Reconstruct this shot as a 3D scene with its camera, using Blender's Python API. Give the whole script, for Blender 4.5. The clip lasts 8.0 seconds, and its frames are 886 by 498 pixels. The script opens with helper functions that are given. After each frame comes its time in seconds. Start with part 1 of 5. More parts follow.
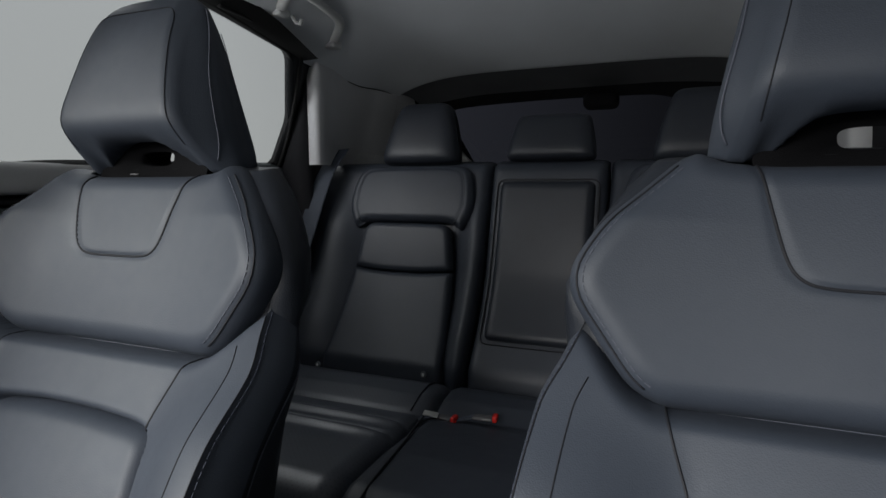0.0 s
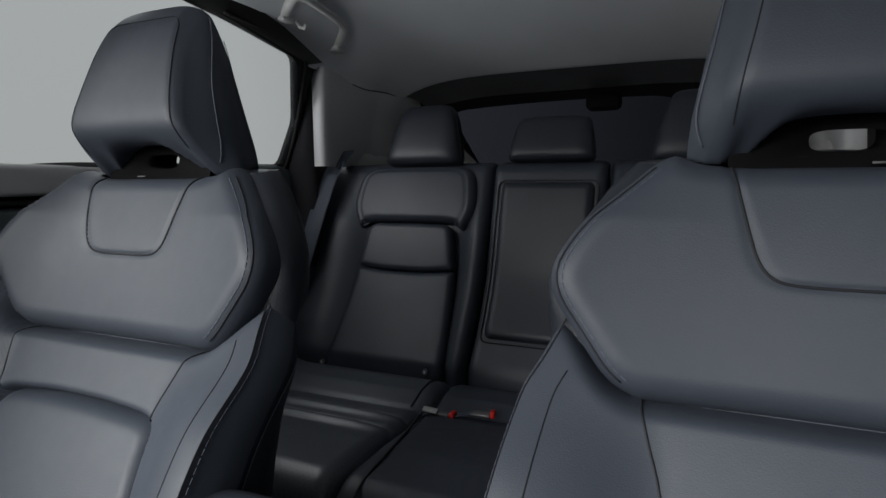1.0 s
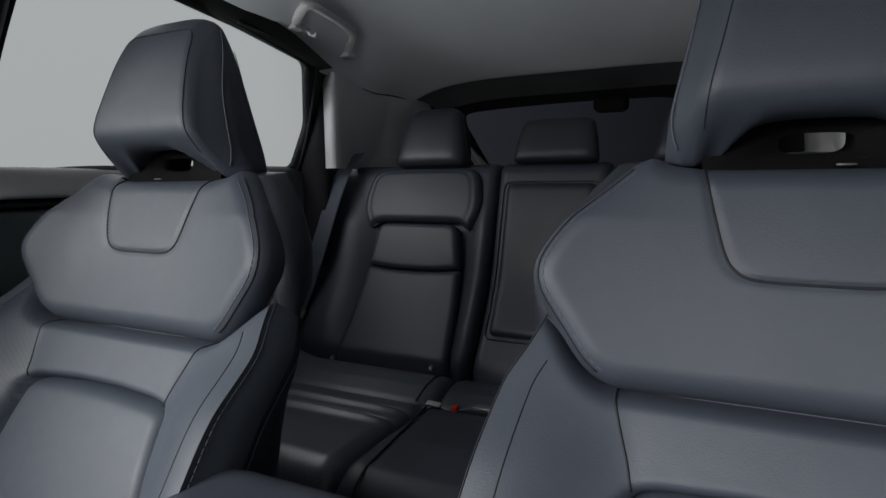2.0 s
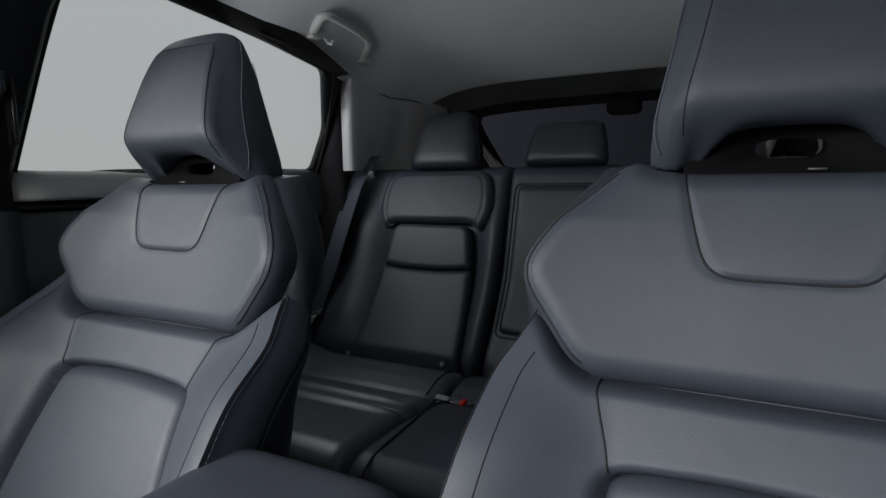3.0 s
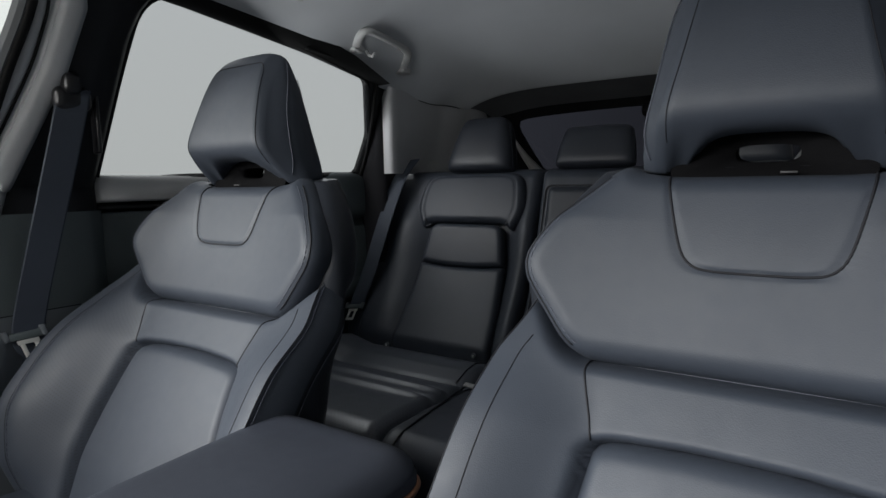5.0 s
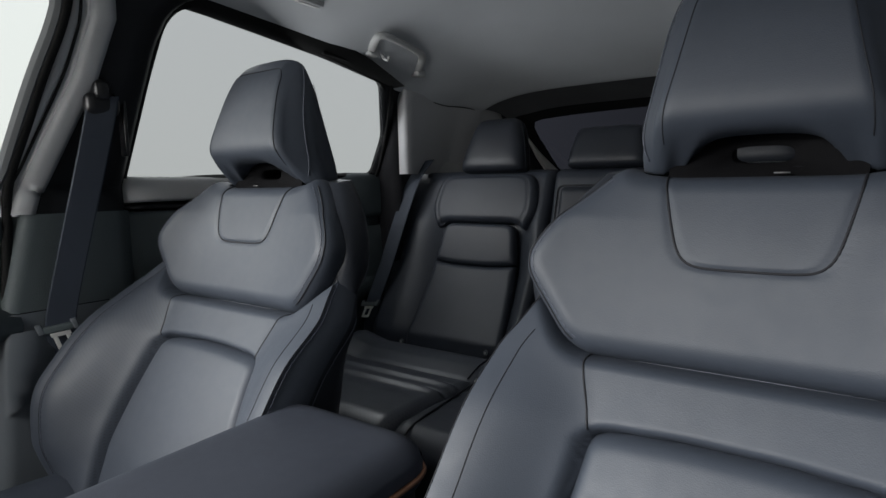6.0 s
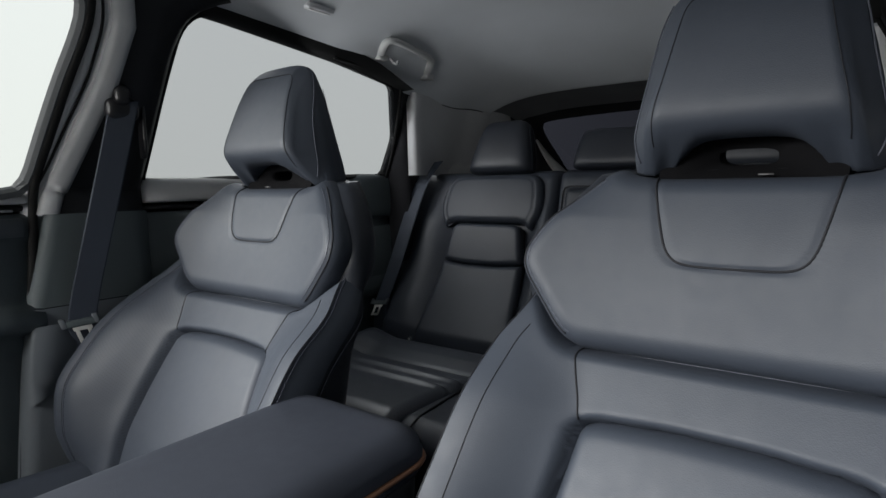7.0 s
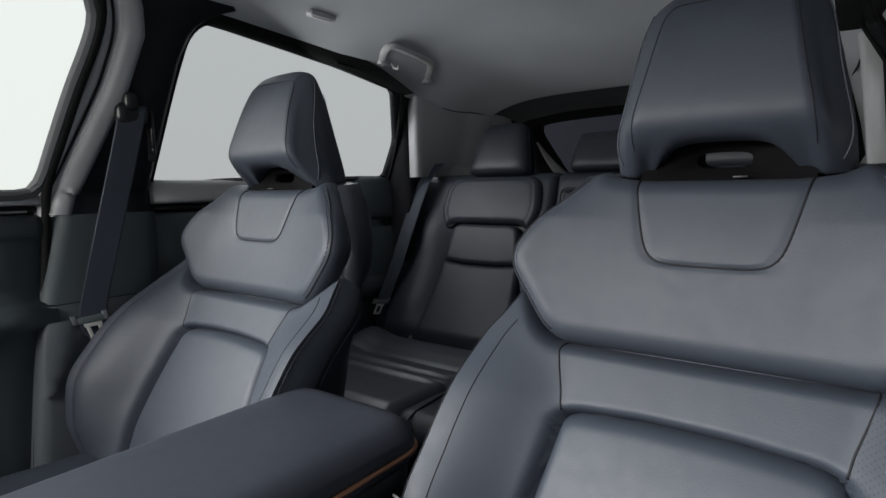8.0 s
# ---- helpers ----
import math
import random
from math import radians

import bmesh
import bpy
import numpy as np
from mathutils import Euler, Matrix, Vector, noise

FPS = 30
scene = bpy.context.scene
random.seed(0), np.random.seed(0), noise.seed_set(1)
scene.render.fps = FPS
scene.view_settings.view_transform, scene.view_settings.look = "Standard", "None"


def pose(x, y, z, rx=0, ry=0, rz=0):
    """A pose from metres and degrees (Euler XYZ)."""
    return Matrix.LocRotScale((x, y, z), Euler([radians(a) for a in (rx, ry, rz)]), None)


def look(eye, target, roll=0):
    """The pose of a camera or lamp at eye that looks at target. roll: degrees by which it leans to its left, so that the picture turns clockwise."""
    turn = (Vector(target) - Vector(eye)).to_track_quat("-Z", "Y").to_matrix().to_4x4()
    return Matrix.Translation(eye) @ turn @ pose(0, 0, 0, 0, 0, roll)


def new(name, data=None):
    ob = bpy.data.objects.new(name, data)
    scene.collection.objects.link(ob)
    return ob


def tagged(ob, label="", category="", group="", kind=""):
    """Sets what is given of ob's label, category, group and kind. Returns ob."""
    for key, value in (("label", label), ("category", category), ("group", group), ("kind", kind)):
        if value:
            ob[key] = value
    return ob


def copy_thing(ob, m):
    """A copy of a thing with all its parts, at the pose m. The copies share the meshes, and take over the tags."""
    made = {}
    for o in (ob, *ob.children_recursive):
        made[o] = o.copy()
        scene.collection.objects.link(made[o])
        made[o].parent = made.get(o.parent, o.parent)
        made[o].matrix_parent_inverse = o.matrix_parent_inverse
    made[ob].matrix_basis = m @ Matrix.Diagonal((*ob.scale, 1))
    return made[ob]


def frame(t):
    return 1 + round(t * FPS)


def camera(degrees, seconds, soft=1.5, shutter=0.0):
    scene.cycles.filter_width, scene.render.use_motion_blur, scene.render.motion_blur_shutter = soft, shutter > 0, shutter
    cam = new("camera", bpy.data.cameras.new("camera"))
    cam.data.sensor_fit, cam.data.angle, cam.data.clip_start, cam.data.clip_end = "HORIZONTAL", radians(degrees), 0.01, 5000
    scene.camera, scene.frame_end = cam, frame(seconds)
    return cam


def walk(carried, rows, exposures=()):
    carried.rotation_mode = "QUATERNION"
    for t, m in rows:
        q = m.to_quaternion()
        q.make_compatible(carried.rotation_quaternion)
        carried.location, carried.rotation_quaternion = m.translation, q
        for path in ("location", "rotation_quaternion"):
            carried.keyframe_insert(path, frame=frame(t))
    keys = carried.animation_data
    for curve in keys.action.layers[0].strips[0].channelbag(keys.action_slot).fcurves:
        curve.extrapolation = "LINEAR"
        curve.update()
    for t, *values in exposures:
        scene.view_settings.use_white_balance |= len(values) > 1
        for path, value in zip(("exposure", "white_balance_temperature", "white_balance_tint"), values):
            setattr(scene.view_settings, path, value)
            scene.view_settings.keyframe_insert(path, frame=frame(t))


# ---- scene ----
cam = camera(77.1, 8.0)
PATH = [
    (0, (0.219, 0.008, 0.882), (-0.526, 1.847, 0.633), -0.3),
    (0.5, (0.23, 0.001, 0.883), (-0.53, 1.835, 0.634), -0.3),
    (1, (0.247, -0.004, 0.883), (-0.535, 1.82, 0.636), -0.4),
    (1.5, (0.265, -0.013, 0.883), (-0.544, 1.799, 0.638), -0.5),
    (3, (0.325, -0.048, 0.886), (-0.59, 1.714, 0.647), -0.6),
    (3.5, (0.344, -0.061, 0.886), (-0.613, 1.68, 0.649), -0.6),
    (4, (0.364, -0.074, 0.887), (-0.634, 1.644, 0.651), -0.6),
    (4.5, (0.383, -0.085, 0.887), (-0.655, 1.609, 0.653), -0.7),
    (6, (0.427, -0.11, 0.888), (-0.703, 1.524, 0.656), -0.9),
    (6.5, (0.442, -0.118, 0.888), (-0.712, 1.499, 0.657), -0.9),
    (7, (0.458, -0.126, 0.888), (-0.712, 1.48, 0.66), -0.9),
    (7.5, (0.476, -0.135, 0.889), (-0.705, 1.463, 0.662), -0.9),
    (8, (0.492, -0.141, 0.888), (-0.698, 1.451, 0.666), -0.9),
]
walk(cam, [(t, look(eye, target, roll)) for t, eye, target, roll in PATH],
     [(0, -0.02), (1.5, 0.06), (3.5, 0.16), (8, 0.36)])

# ---- world, light, exposure ----
CX = -0.03                      # centre line of the car
world = bpy.data.worlds.new("studio_world")
scene.world = world
world.use_nodes = True
wn = world.node_tree
wn.nodes.clear()
w_out = wn.nodes.new("ShaderNodeOutputWorld")
w_bg = wn.nodes.new("ShaderNodeBackground")
w_ramp = wn.nodes.new("ShaderNodeValToRGB")
w_sep = wn.nodes.new("ShaderNodeSeparateXYZ")
w_co = wn.nodes.new("ShaderNodeTexCoord")
w_map = wn.nodes.new("ShaderNodeMapRange")
w_map.inputs["From Min"].default_value = -0.3
w_map.inputs["From Max"].default_value = 0.9
wn.links.new(w_co.outputs["Generated"], w_sep.inputs[0])
wn.links.new(w_sep.outputs["Z"], w_map.inputs["Value"])
wn.links.new(w_map.outputs[0], w_ramp.inputs[0])
w_ramp.color_ramp.elements[0].color = (0.80, 0.82, 0.78, 1)
w_ramp.color_ramp.elements[1].color = (0.86, 0.90, 0.93, 1)
# the studio is darker on the driver's side
w_side = wn.nodes.new("ShaderNodeMapRange")
w_side.inputs["From Min"].default_value = -0.66
w_side.inputs["From Max"].default_value = 0.12
w_side.inputs["To Min"].default_value = 1.0
w_side.inputs["To Max"].default_value = 0.07
wn.links.new(w_sep.outputs["X"], w_side.inputs["Value"])
w_mul = wn.nodes.new("ShaderNodeVectorMath")
w_mul.operation = "SCALE"
wn.links.new(w_ramp.outputs[0], w_mul.inputs[0])
wn.links.new(w_side.outputs[0], w_mul.inputs["Scale"])
wn.links.new(w_mul.outputs[0], w_bg.inputs[0])
w_bg.inputs[1].default_value = 1.0
wn.links.new(w_bg.outputs[0], w_out.inputs[0])


def area_lamp(name, m, sx, sy, watts, colour=(1, 1, 1)):
    lamp = bpy.data.lights.new(name, "AREA")
    lamp.shape, lamp.size, lamp.size_y, lamp.energy, lamp.color = "RECTANGLE", sx, sy, watts, colour
    ob = new(name, lamp)
    ob.matrix_world = m
    return ob


# an unseen area lamp added ahead of the windscreen, and the daylight of the front passenger window in its opening
area_lamp("front_fill", look((CX - 1.1, -2.35, 2.0), (CX, 0.3, 0.75)), 2.6, 1.3, 178, (1.0, 0.98, 0.965))
area_lamp("side_window_light", look((-0.70, -0.40, 1.03), (0.10, 0.55, 0.72)), 0.85, 0.26, 5.2, (1.0, 0.99, 0.975))


# the daylight of the rear passenger window, in its opening
area_lamp("rear_window_light", look((CX - 0.55, 0.78, 1.07), (CX + 0.10, 0.98, 0.85)), 0.52, 0.20, 0.8, (0.95, 0.98, 1.0))
# unseen lamps added outside, lifting the headliner through the rear windows
for side_x0, watts in ((-1.15, 1.4), (1.15, 0.9)):
    fill_lamp = area_lamp("headliner_fill", look((CX + side_x0, 0.70, 0.76), (CX - 0.1 * side_x0, 1.40, 1.20)), 0.6, 0.3, watts, (0.93, 0.96, 1.0))
    fill_lamp.data.spread = math.radians(100)

# ---- materials ----


def material(name, colour, rough=0.5, metal=0.0, grain=0.0, grain_scale=400.0, mottling=0.12, mottle_scale=6.0,
             perforated=0.0, coat=0.0, spec=0.5, fabric=0.0, rough_var=0.08, sheen=0.0, level=False):
    mat = bpy.data.materials.new(name)
    mat.use_nodes = True
    nt = mat.node_tree
    bsdf = nt.nodes["Principled BSDF"]
    bsdf.inputs["Roughness"].default_value = rough
    bsdf.inputs["Metallic"].default_value = metal
    bsdf.inputs["Coat Weight"].default_value = coat
    bsdf.inputs["Specular IOR Level"].default_value = spec
    bsdf.inputs["Sheen Weight"].default_value = sheen
    bsdf.inputs["Sheen Roughness"].default_value = 0.4
    co = nt.nodes.new("ShaderNodeTexCoord")
    big = nt.nodes.new("ShaderNodeTexNoise")
    big.inputs["Scale"].default_value = mottle_scale
    big.inputs["Detail"].default_value = 5
    nt.links.new(co.outputs["Object"], big.inputs["Vector"])
    ramp = nt.nodes.new("ShaderNodeValToRGB")
    lo = [c * (1 - mottling) for c in colour]
    hi = [min(1, c * (1 + mottling)) for c in colour]
    ramp.color_ramp.elements[0].color = (*lo, 1)
    ramp.color_ramp.elements[1].color = (*hi, 1)
    ramp.color_ramp.elements[0].position, ramp.color_ramp.elements[1].position = 0.3, 0.7
    nt.links.new(big.outputs[0], ramp.inputs[0])
    colour_out = ramp.outputs[0]
    rr = nt.nodes.new("ShaderNodeMapRange")
    rr.inputs["To Min"].default_value = max(0.02, rough - rough_var)
    rr.inputs["To Max"].default_value = min(1, rough + rough_var)
    small = nt.nodes.new("ShaderNodeTexNoise")
    small.inputs["Scale"].default_value = mottle_scale * 7
    small.inputs["Detail"].default_value = 4
    nt.links.new(co.outputs["Object"], small.inputs["Vector"])
    nt.links.new(small.outputs[0], rr.inputs["Value"])
    nt.links.new(rr.outputs[0], bsdf.inputs["Roughness"])
    height = None
    if grain > 0:
        vor = nt.nodes.new("ShaderNodeTexVoronoi")
        vor.inputs["Scale"].default_value = grain_scale
        nt.links.new(co.outputs["Object"], vor.inputs["Vector"])
        height = vor.outputs["Distance"]
    if fabric > 0:
        wv = nt.nodes.new("ShaderNodeTexNoise")
        wv.inputs["Scale"].default_value = grain_scale
        wv.inputs["Detail"].default_value = 2
        nt.links.new(co.outputs["Object"], wv.inputs["Vector"])
        height = wv.outputs[0]
    if perforated > 0:
        # rows of small round holes, about 4 mm apart
        vm = nt.nodes.new("ShaderNodeVectorMath")
        vm.operation = "MULTIPLY"
        vm.inputs[1].default_value = (150, 150, 0.0) if level else (270, 0.0, 270)
        nt.links.new(co.outputs["Object"], vm.inputs[0])
        rot = nt.nodes.new("ShaderNodeVectorRotate")
        rot.rotation_type = "Z_AXIS" if level else "Y_AXIS"
        rot.inputs["Angle"].default_value = radians(45)
        nt.links.new(vm.outputs[0], rot.inputs["Vector"])
        fr = nt.nodes.new("ShaderNodeVectorMath")
        fr.operation = "FRACTION"
        nt.links.new(rot.outputs[0], fr.inputs[0])
        sb = nt.nodes.new("ShaderNodeVectorMath")
        sb.operation = "SUBTRACT"
        sb.inputs[1].default_value = (0.5, 0.5, 0.0) if level else (0.5, 0.0, 0.5)
        nt.links.new(fr.outputs[0], sb.inputs[0])
        ln = nt.nodes.new("ShaderNodeVectorMath")
        ln.operation = "LENGTH"
        nt.links.new(sb.outputs[0], ln.inputs[0])
        hole = nt.nodes.new("ShaderNodeMapRange")
        hole.inputs["From Min"].default_value = 0.13
        hole.inputs["From Max"].default_value = 0.24
        nt.links.new(ln.outputs["Value"], hole.inputs["Value"])
        mix = nt.nodes.new("ShaderNodeMix")
        mix.data_type = "RGBA"
        mix.inputs["A"].default_value = (*[c * (1 - perforated) for c in colour], 1)
        nt.links.new(hole.outputs[0], mix.inputs["Factor"])
        nt.links.new(colour_out, mix.inputs["B"])
        colour_out = mix.outputs["Result"]
    nt.links.new(colour_out, bsdf.inputs["Base Color"])
    if height is not None:
        bump = nt.nodes.new("ShaderNodeBump")
        bump.inputs["Strength"].default_value = max(grain, fabric)
        bump.inputs["Distance"].default_value = 0.001
        nt.links.new(height, bump.inputs["Height"])
        nt.links.new(bump.outputs[0], bsdf.inputs["Normal"])
    return mat


def glass(name, tint, gloss=0.08):
    """Tinted window glass: tinted see-through with a slight mirror gloss that grows at grazing angles."""
    mat = bpy.data.materials.new(name)
    mat.use_nodes = True
    nt = mat.node_tree
    nt.nodes.clear()
    out = nt.nodes.new("ShaderNodeOutputMaterial")
    tr = nt.nodes.new("ShaderNodeBsdfTransparent")
    tr.inputs[0].default_value = (*tint, 1)
    gl = nt.nodes.new("ShaderNodeBsdfGlossy")
    gl.inputs["Roughness"].default_value = 0.02
    fr = nt.nodes.new("ShaderNodeFresnel")
    fr.inputs["IOR"].default_value = 1.0 + gloss * 5
    mx = nt.nodes.new("ShaderNodeMixShader")
    nt.links.new(fr.outputs[0], mx.inputs[0])
    nt.links.new(tr.outputs[0], mx.inputs[1])
    nt.links.new(gl.outputs[0], mx.inputs[2])
    nt.links.new(mx.outputs[0], out.inputs[0])
    return mat


NAVY = (0.040, 0.050, 0.070)
LEATHER = material("navy_grey_leather", NAVY, 0.60, spec=0.80, grain=0.12, grain_scale=800, mottling=0.07, mottle_scale=9)
LEATHER_P = material("perforated_leather", NAVY, 0.60, spec=0.80, grain=0.12, grain_scale=800, mottling=0.07, mottle_scale=9, perforated=0.45)
# on the front seat shell: the navy leather with its shade put into the colour
LEATHER_DARK = material("darkened_leather", (0.023, 0.027, 0.036), 0.45, grain=0.2, grain_scale=650, mottling=0.1, mottle_scale=8)
# rear leather: dim backs darker, lit cushions paler, the light put into the colours
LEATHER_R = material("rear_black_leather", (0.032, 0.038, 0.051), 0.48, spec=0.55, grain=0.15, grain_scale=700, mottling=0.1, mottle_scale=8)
LEATHER_RP_LIT = material("lit_perforated_leather", (0.067, 0.075, 0.092), 0.36, spec=0.9, grain=0.12, grain_scale=650, mottling=0.1, perforated=0.35, level=True)
LEATHER_LID = material("navy_armrest_leather", (0.036, 0.042, 0.058), 0.52, spec=0.6, grain=0.09, grain_scale=700, mottling=0.1, mottle_scale=9)
SEAM = material("seam_thread_dark", (0.012, 0.013, 0.018), 0.7)
THREAD = material("stitch_thread_grey", (0.095, 0.104, 0.134), 0.7)
# darker copy of the thread for the dark console side, shade in its colour
THREAD_SHADED = material("stitch_thread_shaded", (0.045, 0.052, 0.078), 0.7)
HEADLINER = material("grey_headliner_cloth", (0.605, 0.62, 0.64), 0.95, fabric=0.35, grain_scale=900, mottling=0.06, mottle_scale=4, spec=0.1)
TRIM_GREY = material("grey_pillar_plastic", (0.55, 0.55, 0.54), 0.62, grain=0.3, grain_scale=900, mottling=0.05)
TRIM_QUARTER = material("grey_quarter_plastic", (0.54, 0.54, 0.55), 0.6, grain=0.3, grain_scale=900, mottling=0.05)
TRIM_DARK = material("dark_grey_plastic", (0.084, 0.103, 0.109), 0.5, grain=0.35, grain_scale=800, mottling=0.08)
# headliner cloth at the rear header, its shade put into the colour
HEADER_SHADE = material("shaded_header_cloth", (0.115, 0.117, 0.125), 0.85, fabric=0.3, grain_scale=900, spec=0.2)
TRIM_MID = material("mid_grey_plastic", (0.115, 0.130, 0.145), 0.5, grain=0.35, grain_scale=800, mottling=0.08)
TRIM_SILL = material("pale_grey_sill_pad", (0.70, 0.70, 0.69), 0.6, grain=0.3, grain_scale=900, mottling=0.05)
TRIM_LIGHT = material("light_grey_frame_plastic", (0.62, 0.62, 0.63), 0.45, grain=0.2, grain_scale=900, mottling=0.05)
GLOSS_GREY = material("glossy_grey_cap", (0.12, 0.12, 0.125), 0.25, mottling=0.03)
TRIM_BLACK = material("black_trim_cloth", (0.013, 0.013, 0.015), 0.8, fabric=0.3, grain_scale=900, spec=0.15)
# black pillar trim where it catches the window, the sheen put into the colour
PILLAR_SHEEN = material("pillar_window_sheen", (0.30, 0.31, 0.32), 0.42, grain=0.15, grain_scale=900, spec=0.7)
PILLAR_BK = material("satin_black_pillar", (0.015, 0.016, 0.018), 0.5, grain=0.2, grain_scale=900, spec=0.3)
RUBBER = material("black_rubber_seal", (0.010, 0.010, 0.010), 0.75, spec=0.25)
PAINT = material("grey_body_paint", (0.30, 0.31, 0.32), 0.3, coat=0.6, mottling=0.03)
FRAME_GREY = material("grey_window_frame_plastic", (0.10, 0.105, 0.11), 0.65, spec=0.2, grain=0.2, grain_scale=900, mottling=0.05)
MATT_BLACK = material("matt_black_plastic", (0.006, 0.006, 0.007), 0.85, grain=0.2, grain_scale=900, spec=0.1)
PLASTIC_BK = material("black_plastic", (0.015, 0.015, 0.017), 0.35)
WEBBING = material("seat_belt_webbing", (0.038, 0.048, 0.068), 0.6, fabric=0.5, grain_scale=1400, mottling=0.06)
STEEL = material("bright_steel", (0.82, 0.81, 0.77), 0.35, metal=0.6, mottling=0.03)
COPPER = material("copper_trim", (0.50, 0.25, 0.15), 0.32, metal=0.85, mottling=0.05)
CHROME = material("satin_chrome", (0.85, 0.85, 0.85), 0.35, metal=0.35, mottling=0.02)
RED = material("red_button_plastic", (0.55, 0.02, 0.015), 0.35, mottling=0.05)
CARPET = material("black_carpet", (0.012, 0.012, 0.013), 0.95, fabric=0.8, grain_scale=600, spec=0.1)
STUDIO = material("studio_floor_paint", (0.62, 0.62, 0.61), 0.6, mottling=0.05, mottle_scale=0.6)
GLASS_CLEAR = glass("light_tint_glass", (0.895, 0.905, 0.895), 0.02)
GLASS_TINT = glass("tinted_glass", (0.655, 0.663, 0.670), 0.012)
GLASS_SCREEN = glass("windscreen_glass", (0.96, 0.97, 0.965), 0.01)
GLASS_DARK = glass("privacy_glass", (0.030, 0.031, 0.041), 0.05)

# ---- mesh helpers ----


def mesh(name, verts, faces, mat, smooth=True):
    me = bpy.data.meshes.new(name)
    me.from_pydata([tuple(v) for v in verts], [], faces)
    bm = bmesh.new()
    bm.from_mesh(me)
    bmesh.ops.recalc_face_normals(bm, faces=bm.faces)
    for f in bm.faces:
        f.smooth = smooth
    bm.to_mesh(me)
    bm.free()
    me.materials.append(mat)
    return me


def thing(name, at, label, category, group="", kind=""):
    ob = new(name)
    ob.empty_display_size = 0.05
    ob.location = at
    return tagged(ob, label, category, group, kind)


def part(name, me, parent=None, label=""):
    ob = new(name, me)
    if parent is not None:
        ob.parent = parent
    return tagged(ob, label) if label else ob


def from_bm(name, bm, mat, smooth=False, angle=40):
    bmesh.ops.recalc_face_normals(bm, faces=bm.faces)
    if smooth:
        for f in bm.faces:
            f.smooth = True
        for e in bm.edges:
            if len(e.link_faces) == 2 and e.calc_face_angle(0) > radians(angle):
                e.smooth = False
    me = bpy.data.meshes.new(name)
    bm.to_mesh(me)
    bm.free()
    me.materials.append(mat)
    return me


def box(name, lo, hi, mat, bevel=0.006, m=None, segments=3):
    bm = bmesh.new()
    bmesh.ops.create_cube(bm, size=1)
    size = [b - a for a, b in zip(lo, hi)]
    mid = [(a + b) / 2 for a, b in zip(lo, hi)]
    for v in bm.verts:
        v.co = Vector([c * s + o for c, s, o in zip(v.co, size, mid)])
    if bevel:
        bmesh.ops.bevel(bm, geom=bm.edges[:], offset=min(bevel, min(size) * 0.45), segments=segments, profile=0.5, affect="EDGES")
    if m is not None:
        bm.transform(m)
    return from_bm(name, bm, mat, smooth=True, angle=35)


def grid(name, rows, mat, wrap=False, caps=False, smooth=True):
    """A sheet through rows of points; wrap closes each row to a ring, caps fills the first and last ring."""
    nr, nc = len(rows), len(rows[0])
    verts = [p for r in rows for p in r]
    faces = []
    for i in range(nr - 1):
        for j in range(nc if wrap else nc - 1):
            k = (j + 1) % nc
            faces.append((i * nc + j, i * nc + k, (i + 1) * nc + k, (i + 1) * nc + j))
    if caps:
        faces.append(tuple(range(nc)))
        faces.append(tuple(range((nr - 1) * nc, nr * nc)))
    return mesh(name, verts, faces, mat, smooth)


def smooth_poly(pts, closed=True, rounds=3):
    pts = [np.array(p, float) for p in pts]
    for _ in range(rounds):
        out = []
        n = len(pts)
        for i in range(n if closed else n - 1):
            a, b = pts[i], pts[(i + 1) % n]
            out += [a * 0.75 + b * 0.25, a * 0.25 + b * 0.75]
        if not closed:
            out = [pts[0]] + out + [pts[-1]]
        pts = out
    return np.array(pts)


def round_poly(pts, radius, arc=6):
    """A closed outline with its corners rounded; a point may bring a radius of its own as third number."""
    out = []
    n = len(pts)
    for i in range(n):
        a, p, c = (np.array(pts[(i + k) % n][:2], float) for k in (-1, 0, 1))
        r = pts[i][2] if len(pts[i]) > 2 else radius
        la, lc = np.linalg.norm(a - p), np.linalg.norm(c - p)
        if la < 1e-9 or lc < 1e-9:
            continue
        p0 = p + (a - p) / la * min(r, la * 0.49)
        p1 = p + (c - p) / lc * min(r, lc * 0.49)
        for t in np.linspace(0, 1, arc):
            out.append(p0 * (1 - t) ** 2 + 2 * p * t * (1 - t) + p1 * t * t)
    return np.array(out)


def resample(pts, n, closed=True):
    pts = np.array(pts, float)
    if closed:
        pts = np.vstack([pts, pts[:1]])
    d = np.r_[0, np.cumsum(np.linalg.norm(np.diff(pts, axis=0), axis=1))]
    s = np.linspace(0, d[-1], n + 1)[:-1] if closed else np.linspace(0, d[-1], n)
    return np.stack([np.interp(s, d, pts[:, k]) for k in range(pts.shape[1])], 1)


def line_distance(p, line, closed=False):
    """Distance of each point of p (n, 2) from a polyline."""
    a = np.array(line, float)
    b = np.roll(a, -1, 0)
    if not closed:
        a, b = a[:-1], b[:-1]
    best = np.full(len(p), 9.0)
    for q, r in zip(a, b):
        e = r - q
        t = np.clip(((p - q) @ e) / max(e @ e, 1e-12), 0, 1)
        best = np.minimum(best, np.linalg.norm(p - q - t[:, None] * e, axis=1))
    return best


def mirror_half(half):
    """A closed outline from its right half, top to bottom."""
    return [p for p in half if p[0] > 1e-6] + [(-p[0], *p[1:]) for p in reversed(half) if p[0] > 1e-6]


